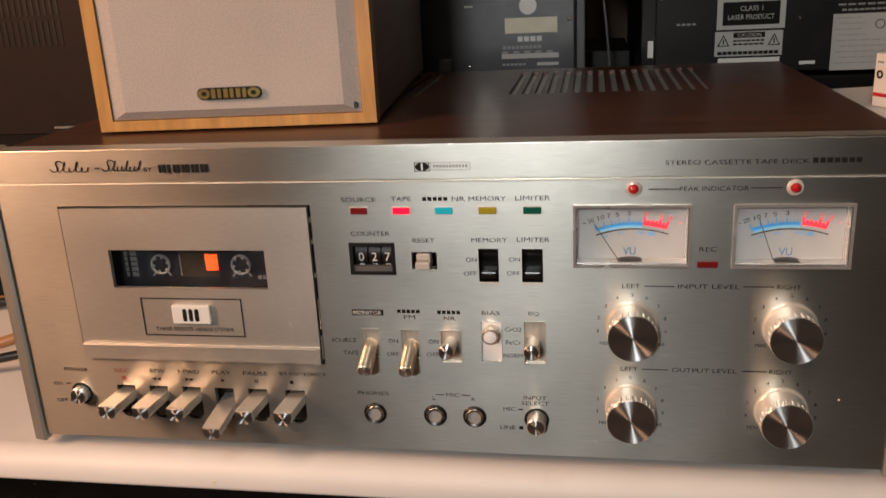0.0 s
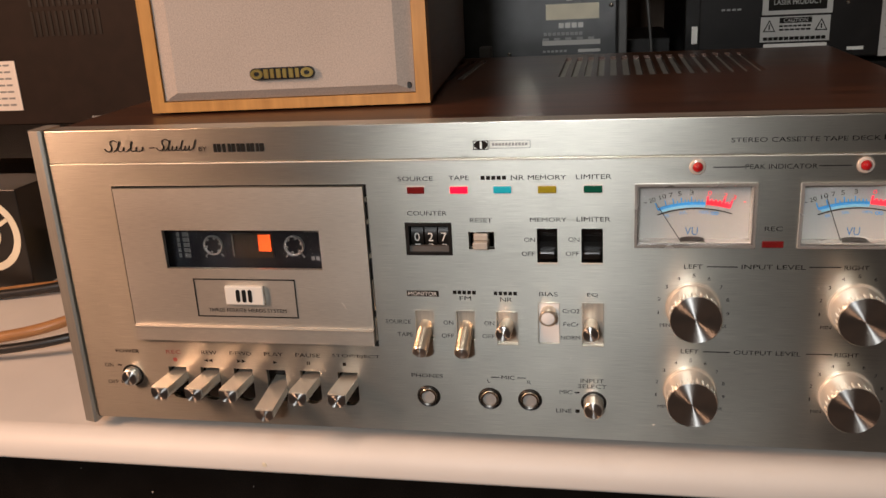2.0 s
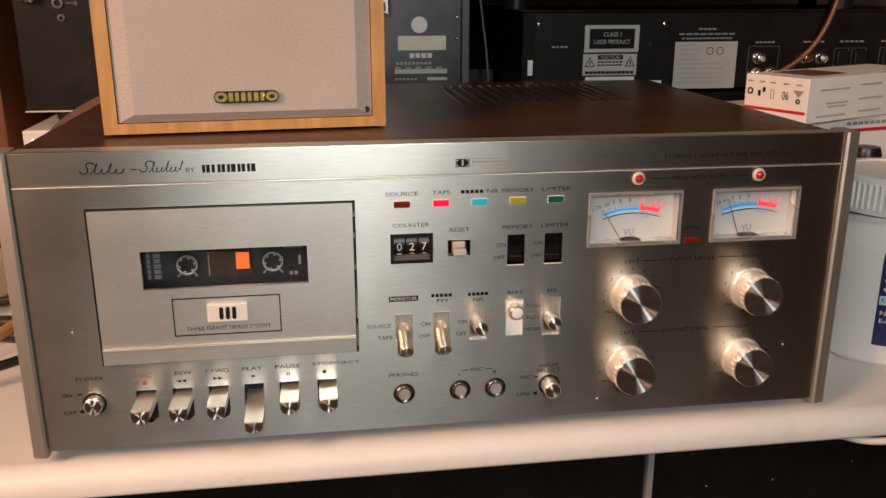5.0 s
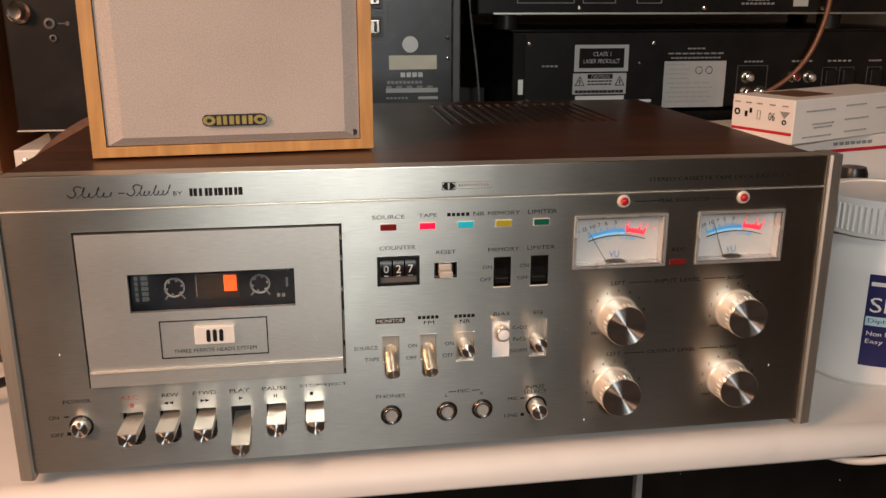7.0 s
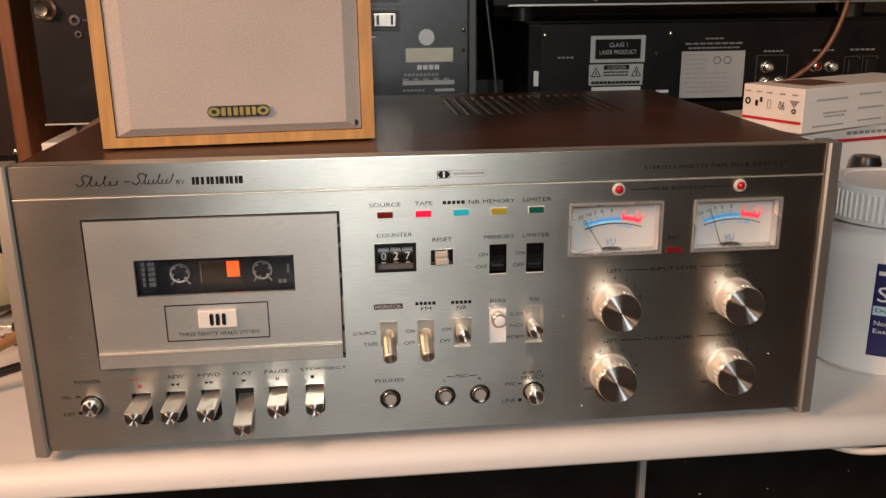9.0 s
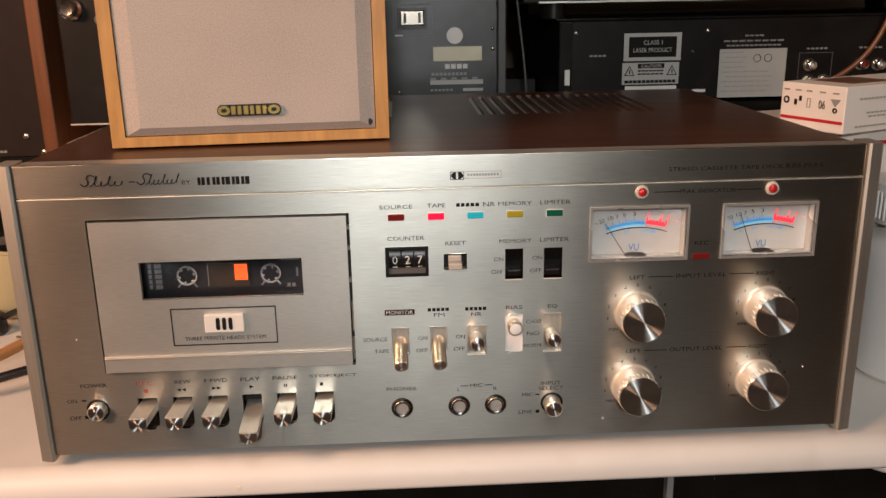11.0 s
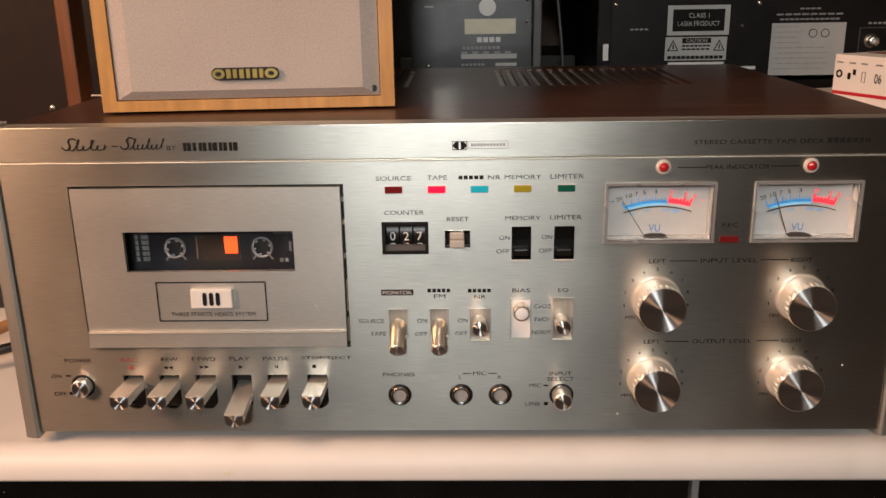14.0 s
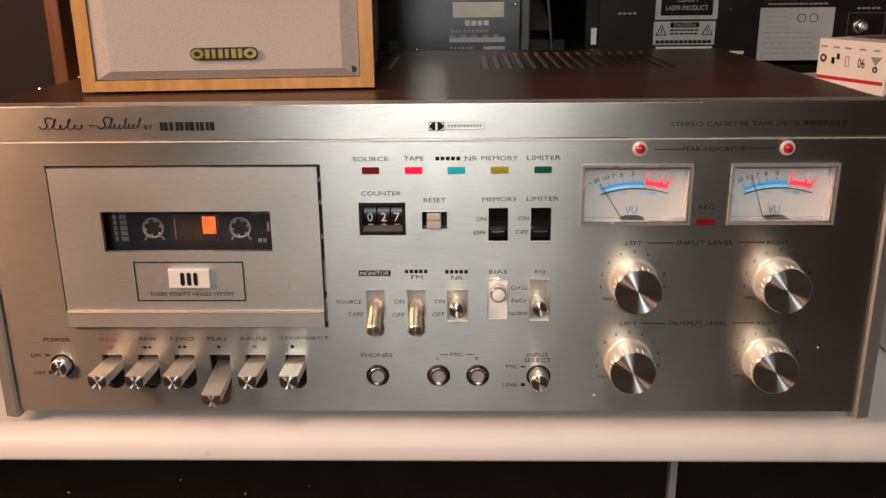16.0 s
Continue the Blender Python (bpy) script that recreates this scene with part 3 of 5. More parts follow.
# bat levers in their slots
def lever(tip, root, r0, r1, lab=""):
    p, q = Vector(root), Vector(tip)
    m = Matrix.Translation(p) @ (q - p).to_track_quat("Z", "Y").to_matrix().to_4x4()
    L = (q - p).length
    ob = part("lever", lathe([(0, 0), (r0, 0), (r1, L - 0.0005), (r1 - 0.0004, L)], m, 32), LEVER, deck, lab)
    part("lever_end", lathe([(r1 - 0.0004, L), (r1 - 0.0007, L + 0.0001), (0, L + 0.0002)], m, 32), SPUN, ob)


lever((-0.0384, -0.0150, 0.0590), (-0.0384, 0.0060, 0.0670), 0.0034, 0.0036)
lever((-0.0183, -0.0150, 0.0590), (-0.0183, 0.0060, 0.0670), 0.0034, 0.0036)
lever((0.0014, -0.0130, 0.0690), (0.0014, 0.0060, 0.0665), 0.0034, 0.0038)
slide = part("lever", lathe([(0, -0.003), (0.0036, -0.003), (0.0040, 0.0066), (0.0036, 0.0070), (0.0031, 0.0070)], pose(0.0216, 0, 0.0745) @ OUT, 36), LEVER, deck, "short round bias lever")
part("lever_end", lathe([(0.0031, 0.0068), (0.0029, 0.0069), (0, 0.0070)], pose(0.0216, 0, 0.0745) @ OUT, 36), BRIGHTPLATE, slide)
lever((0.0412, -0.0115, 0.0690), (0.0412, 0.0060, 0.0676), 0.0032, 0.0038)
for nm, (a, b, c, d) in SLOT.items():
    m = BRIGHTPLATE if nm == "bias" else ALU_CAP
    yp = 0.0006 if nm == "bias" else 0.0020
    part("slot_plate", box(a + 0.0001, b - 0.0001, yp, 0.0040, c + 0.0001, d - 0.0001), m, deck)
    part("slot_rim", rect_ring(a - 0.0004, b + 0.0004, c - 0.0004, d + 0.0004, 0.0003, -0.0002, 0.0006), ALU_CAP, deck)

# push buttons: power and input select
def push_button(x, z, r, out):
    o = part("push_button", lathe([(0, -0.002), (r, -0.002), (r, out - 0.0004), (r - 0.0005, out)], pose(x, 0, z) @ OUT, 36), KEYMAT, deck)
    part("button_face", lathe([(r - 0.0005, out), (r - 0.0008, out + 0.0001), (0, out + 0.0002)], pose(x, 0, z) @ OUT, 48), SPUN, o)
    part("button_collar", lathe([(r + 0.0002, 0.0002), (r + 0.0004, 0.0005), (r + 0.0013, 0.0004), (r + 0.0015, 0.0001)], pose(x, 0, z) @ OUT, 40), BLACK, o)


push_button(-0.1993, 0.0343, 0.0046, 0.0045)
push_button(0.0424, 0.0283, 0.0046, 0.0085)

# jack sockets
for x in (-0.0387, -0.0079, 0.0118):
    at = pose(x, 0, 0.0286) @ OUT
    j = part("jack_socket", lathe([(0.0048, 0.0002), (0.0049, 0.0007), (0.0053, 0.0009), (0.0057, 0.0006), (0.0059, 0.0001)], at, 40), BLACK, deck)
    part("jack_ring", lathe([(0.0031, 0.0004), (0.0034, 0.0014), (0.0042, 0.0017), (0.0048, 0.0008), (0.0048, 0.0003)], at, 40), CHROME, j, "chrome jack ring")
    part("jack_bore", lathe([(0, 0.0006), (0.0028, 0.0005), (0.0032, 0.0003)], at, 32), GREYINK, j)

# indicator lenses
for x, m, lab in ((-0.0386, LEDRED, "unlit dark red indicator"), (-0.0184, LEDTAPE, "glowing red tape indicator"), (0.0016, LEDBLUE, "blue indicator"), (0.0218, LEDYEL, "olive yellow indicator"), (0.0421, LEDGRN, "dark green indicator")):
    o = part("indicator", box(x - 0.0041, x + 0.0041, -0.0008, 0.0006, 0.1328, 0.1361, 0.0003), m, deck, lab)
    part("indicator_rim", rect_ring(x - 0.0044, x + 0.0044, 0.1325, 0.1364, 0.0003, -0.0003, 0.0002), WHITEPL, o)
part("indicator", box(0.1148, 0.1238, -0.0008, 0.0006, 0.1075, 0.1105, 0.0003), LEDRED, deck, "unlit red record indicator")
for x in (0.0866, 0.1540):
    at = pose(x, 0, 0.1440) @ OUT
    o = part("peak_indicator", lathe([(0.0022, 0.0010), (0.0020, 0.0020), (0.0012, 0.0028), (0, 0.0031)], at, 28), PEAKRED, deck, "domed red peak lamp")
    part("indicator_rim", lathe([(0.0021, 0.0006), (0.0024, 0.0016), (0.0031, 0.0014), (0.0036, 0.0001)], at, 32), CLEARRIM, o)

# counter with its number wheels
cnt = part("tape_counter", rect_ring(-0.0448, -0.0227, 0.1031, 0.1190, 0.0016, -0.0010, 0.0040), BLACK, deck, "black three-digit tape counter")
for k, (x, dg, nx) in enumerate(((-0.0399, "0", "1"), (-0.0334, "2", "3"), (-0.0270, "7", "8"))):
    wv = part("number_wheel", lathe([(0, -0.0029), (0.0095, -0.0029), (0.0095, 0.0029), (0, 0.0029)], pose(x, 0.0120, 0.1113) @ pose(0, 0, 0, 0, 90, 0), 40), BLACK, cnt)
    lettering(dg, x, 0.1112, 0.0026, 0.0042, WHITEINK, wv, 0.0021, 0, "digit")
    lettering(nx, x, 0.1068, 0.0024, 0.0016, WHITEINK, wv, 0.0028, 0, "digit")
part("counter_sill", box(-0.0432, -0.0242, 0.0000, 0.0024, 0.1046, 0.1072), GREYSTEEL, cnt)

# reset button and two rocker switches
rs = part("reset_button", box(-0.0125, -0.0056, -0.0045, 0.0050, 0.1070, 0.1103, 0.0004), RESETPL, deck)
part("button_slope", box(-0.0125, -0.0057, -0.0012, 0.0050, 0.1104, 0.1136, 0.0006), RESETPL, rs)
part("slot_rim", rect_ring(-0.0149, -0.0029, 0.1060, 0.1144, 0.0004, -0.0002, 0.0006), CHROME, rs)
for a, b in ((0.0168, 0.0261), (0.0369, 0.0465)):
    o = part("rocker_switch", rect_ring(a, b, 0.0998, 0.1161, 0.0004, -0.0003, 0.0050), BLACKGLOSS, deck, "black rocker switch")
    bm = bmesh.new()
    pts = [(0.1157, 0.0022), (0.1082, 0.0052), (0.1002, 0.0044), (0.1002, 0.0090), (0.1157, 0.0090)]
    e = [[bm.verts.new((x, y, z)) for z, y in pts] for x in (a + 0.0005, b - 0.0005)]
    bm.faces.new(e[0]), bm.faces.new(e[1])
    for k in range(5):
        bm.faces.new((e[0][k], e[1][k], e[1][(k + 1) % 5], e[0][(k + 1) % 5]))
    bmesh.ops.recalc_face_normals(bm, faces=bm.faces[:])
    part("rocker", bm, BLACKGLOSS, o)
    part("rocker_nub", box(a + 0.0007, b - 0.0007, -0.0006, 0.0060, 0.1012, 0.1050, 0.0009, 2), BLACKGLOSS, o)
    # lower rim in pale plastic, its colour imitating glints on the frame
    part("rocker_rim", box(a - 0.0002, b + 0.0002, -0.0006, 0.0002, 0.0990, 0.0997, 0.0003, 1), WHITEPL, o, "lower rim, pale to imitate glints")

# printed words on the faceplate
H = 0.0021
for txt, x, z, w in (("SOURCE", -0.0385, 0.1399, 0.0166), ("TAPE", -0.0182, 0.1401, 0.0094), ("MEMORY", 0.0218, 0.1400, 0.0170), ("LIMITER", 0.0424, 0.1401, 0.0156),
                     ("COUNTER", -0.0340, 0.1234, 0.0188), ("RESET", -0.0087, 0.1200, 0.0104), ("MEMORY", 0.0221, 0.1203, 0.0166), ("LIMITER", 0.0423, 0.1205, 0.0150),
                     ("ON", 0.0134, 0.1107, 0.0050), ("OFF", 0.0126, 0.1039, 0.0060), ("ON", 0.0335, 0.1109, 0.0050), ("OFF", 0.0328, 0.1041, 0.0060),
                     ("BIAS", 0.0216, 0.0841, 0.0086), ("EQ", 0.0419, 0.0840, 0.0050), ("SOURCE", -0.0516, 0.0686, 0.0126), ("TAPE", -0.0485, 0.0619, 0.0078),
                     ("ON", -0.0267, 0.0686, 0.0048), ("OFF", -0.0273, 0.0617, 0.0060), ("ON", -0.0068, 0.0687, 0.0048), ("OFF", -0.0075, 0.0619, 0.0060),
                     ("CrO2", 0.0320, 0.0758, 0.0080), ("FeCr", 0.0321, 0.0691, 0.0074), ("NORM", 0.0316, 0.0623, 0.0090), ("FM", -0.0178, 0.0813, 0.0056), ("NR", 0.0017, 0.0810, 0.0056),
                     ("NR", 0.0086, 0.1400, 0.0060), ("PHONES", -0.0389, 0.0399, 0.0158), ("MIC", 0.0014, 0.0403, 0.0066), ("L", -0.0081, 0.0382, 0.0014), ("R", 0.0115, 0.0382, 0.0018),
                     ("INPUT", 0.0417, 0.0400, 0.0110), ("SELECT", 0.0418, 0.0371, 0.0134), ("MIC", 0.0292, 0.0336, 0.0060), ("LINE", 0.0281, 0.0235, 0.0074),
                     ("POWER", -0.2001, 0.0483, 0.0136), ("ON", -0.2123, 0.0398, 0.0050), ("OFF", -0.2116, 0.0300, 0.0062),
                     ("REW", -0.1538, 0.0487, 0.0084), ("F·FWD", -0.1365, 0.0488, 0.0118), ("PLAY", -0.1185, 0.0489, 0.0102), ("PAUSE", -0.1002, 0.0489, 0.0130), ("STOP/EJECT", -0.0748, 0.0490, 0.0250),
                     ("LEFT", 0.0863, 0.0984, 0.0080), ("INPUT LEVEL", 0.1203, 0.0985, 0.0268), ("RIGHT", 0.1545, 0.0985, 0.0100), ("LEFT", 0.0861, 0.0569, 0.0080), ("OUTPUT LEVEL", 0.1200, 0.0570, 0.0290), ("RIGHT", 0.1538, 0.0571, 0.0100),
                     ("PEAK INDICATOR", 0.1207, 0.1438, 0.0290), ("REC", 0.1193, 0.1161, 0.0074), ("BY", -0.1413, 0.1555, 0.0042)):
    lettering(txt, x, z, w, H if len(txt) > 1 else 0.0018, INK, face)
lettering("REC", -0.1738, 0.0485, 0.0084, H, INKRED, face)
lettering("STEREO CASSETTE TAPE DECK", 0.1294, 0.1554, 0.0590, 0.0020, INK, face)
bars(7, 0.1701, 0.1557, 0.0200, 0.0022, INK, face, gap=0.2)
for x, z, w in ((0.0988, 0.0984, 0.0130), (0.1417, 0.0986, 0.0130), (0.0980, 0.0569, 0.0120), (0.1423, 0.0571, 0.0110), (0.0995, 0.1437, 0.0130), (0.1422, 0.1439, 0.0128), (-0.0050, 0.0402, 0.0042), (0.0079, 0.0403, 0.0042)):
    bars(1, x, z, w, 0.0004, INK, face, gap=0.0)
# the noise-reduction maker's name becomes bars
bars(5, -0.0179, 0.0843, 0.0116, 0.0018, INK, face, gap=0.25)
bars(5, 0.0017, 0.0841, 0.0116, 0.0018, INK, face, gap=0.25)
bars(5, -0.0020, 0.1400, 0.0122, 0.0018, INK, face, gap=0.25)
# monitor plate with reversed letters
mp = part("monitor_tag", box(-0.0462, -0.0306, -0.00035, -0.0001, 0.0820, 0.0849), INK, deck)
lettering("MONITOR", -0.0384, 0.0835, 0.0140, 0.0020, WHITEINK, mp, -0.0006)
# emblem: two half-round shapes in a frame, then a framed strip
part("emblem", rect_ring(-0.0109, -0.0040, 0.1530, 0.1571, 0.0003, -0.0004, -0.0001), INK, face)
for s in (-1, 1):
    pts = [(-0.0074 + s * 0.0005 + s * 0.0026 * math.cos(t), 0.1551 + 0.0018 * math.sin(t)) for t in [-math.pi / 2 + math.pi * i / 12 for i in range(13)]]
    part("emblem", prism(pts, -0.0004, -0.0001), INK, face)
part("emblem", rect_ring(-0.0036, 0.0148, 0.1535, 0.1571, 0.0002, -0.0004, -0.0001), GREYINK, face)
bars(11, 0.0058, 0.1553, 0.0162, 0.0013, GREYINK, face, gap=0.3)
# maker's mark: heavy blocks; series name: a flowing script stroke
x = -0.1357
for k, w in enumerate((0.0036, 0.0019, 0.0036, 0.0041, 0.0037, 0.0040)):
    part("maker_mark", box(x, x + 0.0015, -0.0004, -0.0001, 0.1539, 0.1578), INK, face)
    if k != 1:
        part("maker_mark", box(x + 0.0019, x + w, -0.0004, -0.0001, 0.1539, 0.1578), INK, face)
    x += w + 0.0009


def script(x0, x1, z, tall):
    """A flowing pen stroke: a swash, then one slanted loop after another; tall loops rise higher."""
    sw = [(0.0, 0.0002), (0.0010, -0.0016), (0.0034, -0.0012), (0.0042, 0.0012), (0.0030, 0.0022), (0.0036, 0.0040), (0.0058, 0.0044), (0.0070, 0.0032)]
    cable("script_stroke", [(x0 + x, -0.0003, z + h) for x, h in sw], 0.00026, INK, parent=face)
    n, pts = len(tall), []
    st = (x1 - x0 - 0.0056) / n
    for k, up in enumerate(tall):
        h = 0.0054 if up else 0.0024
        for i in range(8):
            u = i / 8
            zz = h * (1 - math.cos(2 * math.pi * u)) / 2
            pts.append((x0 + 0.0050 + (k + u) * st + 0.30 * st * math.sin(2 * math.pi * u) + 0.42 * zz - 0.0006, -0.0003, z - 0.0015 + zz))
    cable("script_stroke", pts, 0.00019, INK, parent=face)


script(-0.1926, -0.1703, 0.1561, (1, 0, 1, 0, 0))
script(-0.1652, -0.1443, 0.1563, (1, 0, 0, 1, 0, 0, 1))
bars(1, -0.1676, 0.1564, 0.0028, 0.0005, INK, face, gap=0.0)
# transport symbols
def tri(x, z, s, m):
    part("symbol", prism([(x - s * 0.0011, z + 0.0009), (x + s * 0.0011, z), (x - s * 0.0011, z - 0.0009)], -0.0003, -0.0001), m, face)
tri(-0.1563, 0.0442, -1, INK), tri(-0.1537, 0.0442, -1, INK), tri(-0.1377, 0.0444, 1, INK), tri(-0.1352, 0.0444, 1, INK), tri(-0.1180, 0.0444, 1, INK)
part("symbol", lathe([(0, 0.0003), (0.0012, 0.0003), (0.0012, 0.0001)], pose(-0.1734, 0, 0.0442) @ OUT, 20), INKRED, face)
bars(2, -0.0999, 0.0445, 0.0022, 0.0018, INK, face, gap=0.5)
bars(1, -0.0812, 0.0445, 0.0018, 0.0018, INK, face, gap=0.0)
for x, z in ((0.0347, 0.0235), (-0.2058, 0.0303)):
    bars(1, x, z, 0.0020, 0.0018, INK, face, gap=0.0)
for x, z in ((0.0345, 0.0335), (-0.2061, 0.0399)):
    bars(1, x, z, 0.0024, 0.0007, INK, face, gap=0.0)

# ---------------------------------------------------------------- cassette behind the window
cas = thing("compact_cassette", "dark compact cassette loaded behind the door window", "cassette")
shell = part("shell", box(-0.1810, -0.0790, 0.0120, 0.0215, 0.0700, 0.1330, 0.001), CASSETTE, cas)
part("tape_window", box(-0.1385, -0.1165, 0.0112, 0.0119, 0.0968, 0.1098), TAPEPACK, cas, "brown see-through tape window")
part("orange_patch", box(-0.1237, -0.1173, 0.0104, 0.0111, 0.1008, 0.1093), ORANGE, cas, "glowing orange patch")
for x in (-0.1488, -0.1054):
    hub = part("hub", lathe([(0.0044, 0), (0.0045, 0.0012), (0.0051, 0.0014), (0.0053, 0)], pose(x, 0.0119, 0.1035) @ OUT, 36), HUBWHITE, cas)
    for k in range(6):
        t = math.pi * k / 3 + 0.3
        bm = box(-0.0005, 0.0005, -0.0012, 0.0, 0.0034, 0.0045)
        part("hub_tooth", bm, HUBWHITE, hub, at=pose(x, 0.0119, 0.1035) @ pose(0, 0, 0, 0, math.degrees(t), 0))
    for s in (-1, 1):
        part("hub_mark", box(-0.0004, 0.0004, -0.0003, 0.0, 0.0055, 0.0080), HUBWHITE, hub, at=pose(x, 0.0119, 0.1035) @ pose(0, 0, 0, 0, 180 + s * 38, 0))
for k in range(2):
    bars(6, 0, 0, 0.0170, 0.0034 - k * 0.0018, GREYSTEEL, cas, 0, gap=0.25, turn=pose(-0.1635 - 0.0042 * k, 0.0116, 0.1045, 0, 90, 0))
lettering("1", -0.0915, 0.1040, 0.0012, 0.0050, HUBWHITE, cas, 0.0116)
bars(5, -0.0945, 0.1112, 0.0100, 0.0016, HUBWHITE, cas, 0.0116)
bars(2, -0.0945, 0.0968, 0.0050, 0.0020, HUBWHITE, cas, 0.0116)
part("tape_guide_line", box(-0.1378, -0.1375, 0.0105, 0.0119, 0.0980, 0.1090), HUBWHITE, cas)

# ---------------------------------------------------------------- loudspeaker on the deck
spk = thing("bookshelf_loudspeaker", "bookshelf loudspeaker with light wood edge and grey grille on the deck", "loudspeaker", pose(-0.1900, 0.0455, CZ1 + 0.0015, 0, 0, 4.6))
SW, SD, SH = 0.1492, 0.235, 0.262
part("cabinet", box(0.0004, SW - 0.0004, 0.012, SD, 0.0002, SH, 0.001), SPKSIDE, spk, "brown wood-grain cabinet")
bm = bmesh.new()
t = 0.0072
tb = 0.0054
inner = [(t, tb), (SW - t, tb), (SW - t, SH - t), (t, SH - t)]
outer = [(0, 0), (SW, 0), (SW, SH), (0, SH)]
for nm, (i, j) in (("a", (0, 1)), ("b", (1, 2)), ("c", (2, 3)), ("d", (3, 0))):
    part("front_edge", prism([outer[i], outer[j], inner[j], inner[i]], 0.0, 0.0119), OAK, spk, "mitred light wood front edge")
b = 0.0090
bm = bmesh.new()
lo = [bm.verts.new((x, 0.0030, z)) for x, z in ((t + 0.0004, tb + 0.0004), (SW - t - 0.0004, tb + 0.0004), (SW - t - 0.0004, SH - t), (t + 0.0004, SH - t))]
mid = [bm.verts.new((v.co.x, 0.0015, v.co.z)) for v in lo]
hi = [bm.verts.new((x, -0.0022, z)) for x, z in ((t + b, tb + b * 0.55), (SW - t - b, tb + b * 0.55), (SW - t - b, SH - t - b), (t + b, SH - t - b))]
bm.faces.new(hi)
for p, q in ((lo, mid), (mid, hi)):
    for k in range(4):
        bm.faces.new((p[k], p[(k + 1) % 4], q[(k + 1) % 4], q[k]))
bmesh.ops.recalc_face_normals(bm, faces=bm.faces[:])
gr = part("grille", bm, CLOTH, spk, "grey-beige woven grille cloth with bevelled edges")
part("peg_hole", lathe([(0, 0.0003), (0.0016, 0.0003), (0.0018, 0)], pose(SW - t - 0.0035, 0.0002, tb + 0.0040) @ OUT, 16), BLACK, spk)
for px in (0.012, SW - 0.012):
    for py in (0.020, SD - 0.015):
        part("felt_pad", lathe([(0, -0.0014), (0.006, -0.0014), (0.006, 0.0002), (0, 0.0002)], pose(px, py, 0), 18), BLACK, spk)
BX, BZ = 0.0740, 0.0186
lg = part("badge", prism([(BX + (0.0140 if math.cos(a) > 0 else -0.0140) + 0.0029 * math.cos(a), BZ + 0.0030 * math.sin(a)) for a in [2 * math.pi * i / 24 for i in range(24)]], -0.0044, -0.0022), BLACK, spk, "small dark badge with gold shapes")
for k, x in enumerate((-0.0132, -0.0066, 0.0, 0.0066, 0.0132)):
    if k in (0, 4):
        bm = lathe([(0.0013, 0), (0.0015, 0.0006), (0.0030, 0.0006), (0.0032, 0)], pose(BX + x, -0.0044, BZ) @ OUT @ Matrix.Diagonal((1.05, 0.80, 1, 1)), 28)
        part("badge_shape", bm, GOLD, lg)
    else:
        for s, w in ((-1, 0.0013), (1, 0.0011)):
            part("badge_shape", box(BX + x + s * 0.0016 - w, BX + x + s * 0.0016 + w, -0.0050, -0.0044, BZ - 0.0024, BZ + 0.0024, 0.0003, 1), GOLD, lg)

# ---------------------------------------------------------------- machines behind
def unit(name, label, cat, x0, x1, y0, y1, z0, z1, m, feet=0.0, bev=0.001):
    o = thing(name, label, cat)
    b = part("case", box(x0, x1, y0, y1, z0 + feet, z1, bev), m, o)
    if feet:
        for x in (x0 + 0.03, x1 - 0.03):
            for y in (y0 + 0.02, y1 - 0.03):
                part("foot", lathe([(0, 0), (0.011, 0), (0.013, feet + 0.0002), (0, feet + 0.0002)], pose(x, y, z0), 24), BLACK, o)
    return o, b


def rca(parent, x, y, z, m=NICKEL, r=0.0042):
    at = pose(x, y, z) @ OUT
    o = part("phono_jack", lathe([(r + 0.0016, 0), (r + 0.0016, 0.0012), (r, 0.0014), (r, 0.0085), (r - 0.0012, 0.0090), (r - 0.0016, 0.0040), (0, 0.0040)], at, 24), NICKEL, parent)
    part("jack_insert", lathe([(r - 0.0017, 0.0060), (r - 0.0030, 0.0080), (0, 0.0080)], at, 16), m, o)


def screw(parent, x, y, z, r=0.0024):
    part("screw", lathe([(r, 0), (r * 0.9, 0.0010), (r * 0.4, 0.0016), (0, 0.0016)], pose(x, y, z) @ OUT, 16), NICKEL, parent)


YB = 0.380
# tape recorder with its back towards us
rec, case = unit("reel_tape_recorder", "black reel tape recorder standing with its labelled back outward", "tape recorder", -0.165, 0.0505, YB, 0.58, -0.0085, 0.46, RECSHEET, 0.012, 0.002)
# the recorder's side edge, painted lighter grey as if lit
part("side_flange", box(0.0507, 0.0580, YB + 0.006, 0.57, 0.004, 0.45, 0.001), GREYSTEEL, rec, "side edge, lit look put into its grey colour")
y = YB - 0.0004
part("sticker", lathe([(0, 0.0005), (0.0072, 0.0005), (0.0073, 0.0001)], pose(0.0110, YB, 0.1992) @ OUT, 36), DOT, rec, "round white sticker")
part("label", box(-0.0085, 0.0352, YB - 0.0006, YB - 0.0001, 0.1770, 0.1896), LABEL, rec, "worn cream paper label")
bars(4, 0.0127, 0.1722, 0.0215, 0.0042, WHITEINK, rec, y, 0.22)
bars(9, 0.0060, 0.1655, 0.0330, 0.0026, GREYINK, rec, y, 0.25)
bars(5, 0.0120, 0.1614, 0.0470, 0.0018, GREYINK, rec, y, 0.45)
part("rating_strip", box(-0.0118, 0.0362, YB - 0.0006, YB - 0.0001, 0.1562, 0.1602), PAPER, rec)
bars(6, -0.0010, 0.1513, 0.0210, 0.0018, GREYINK, rec, y, 0.3)
part("rating_strip", box(0.0180, 0.0362, YB - 0.0006, YB - 0.0001, 0.1500, 0.1525), PAPER, rec)
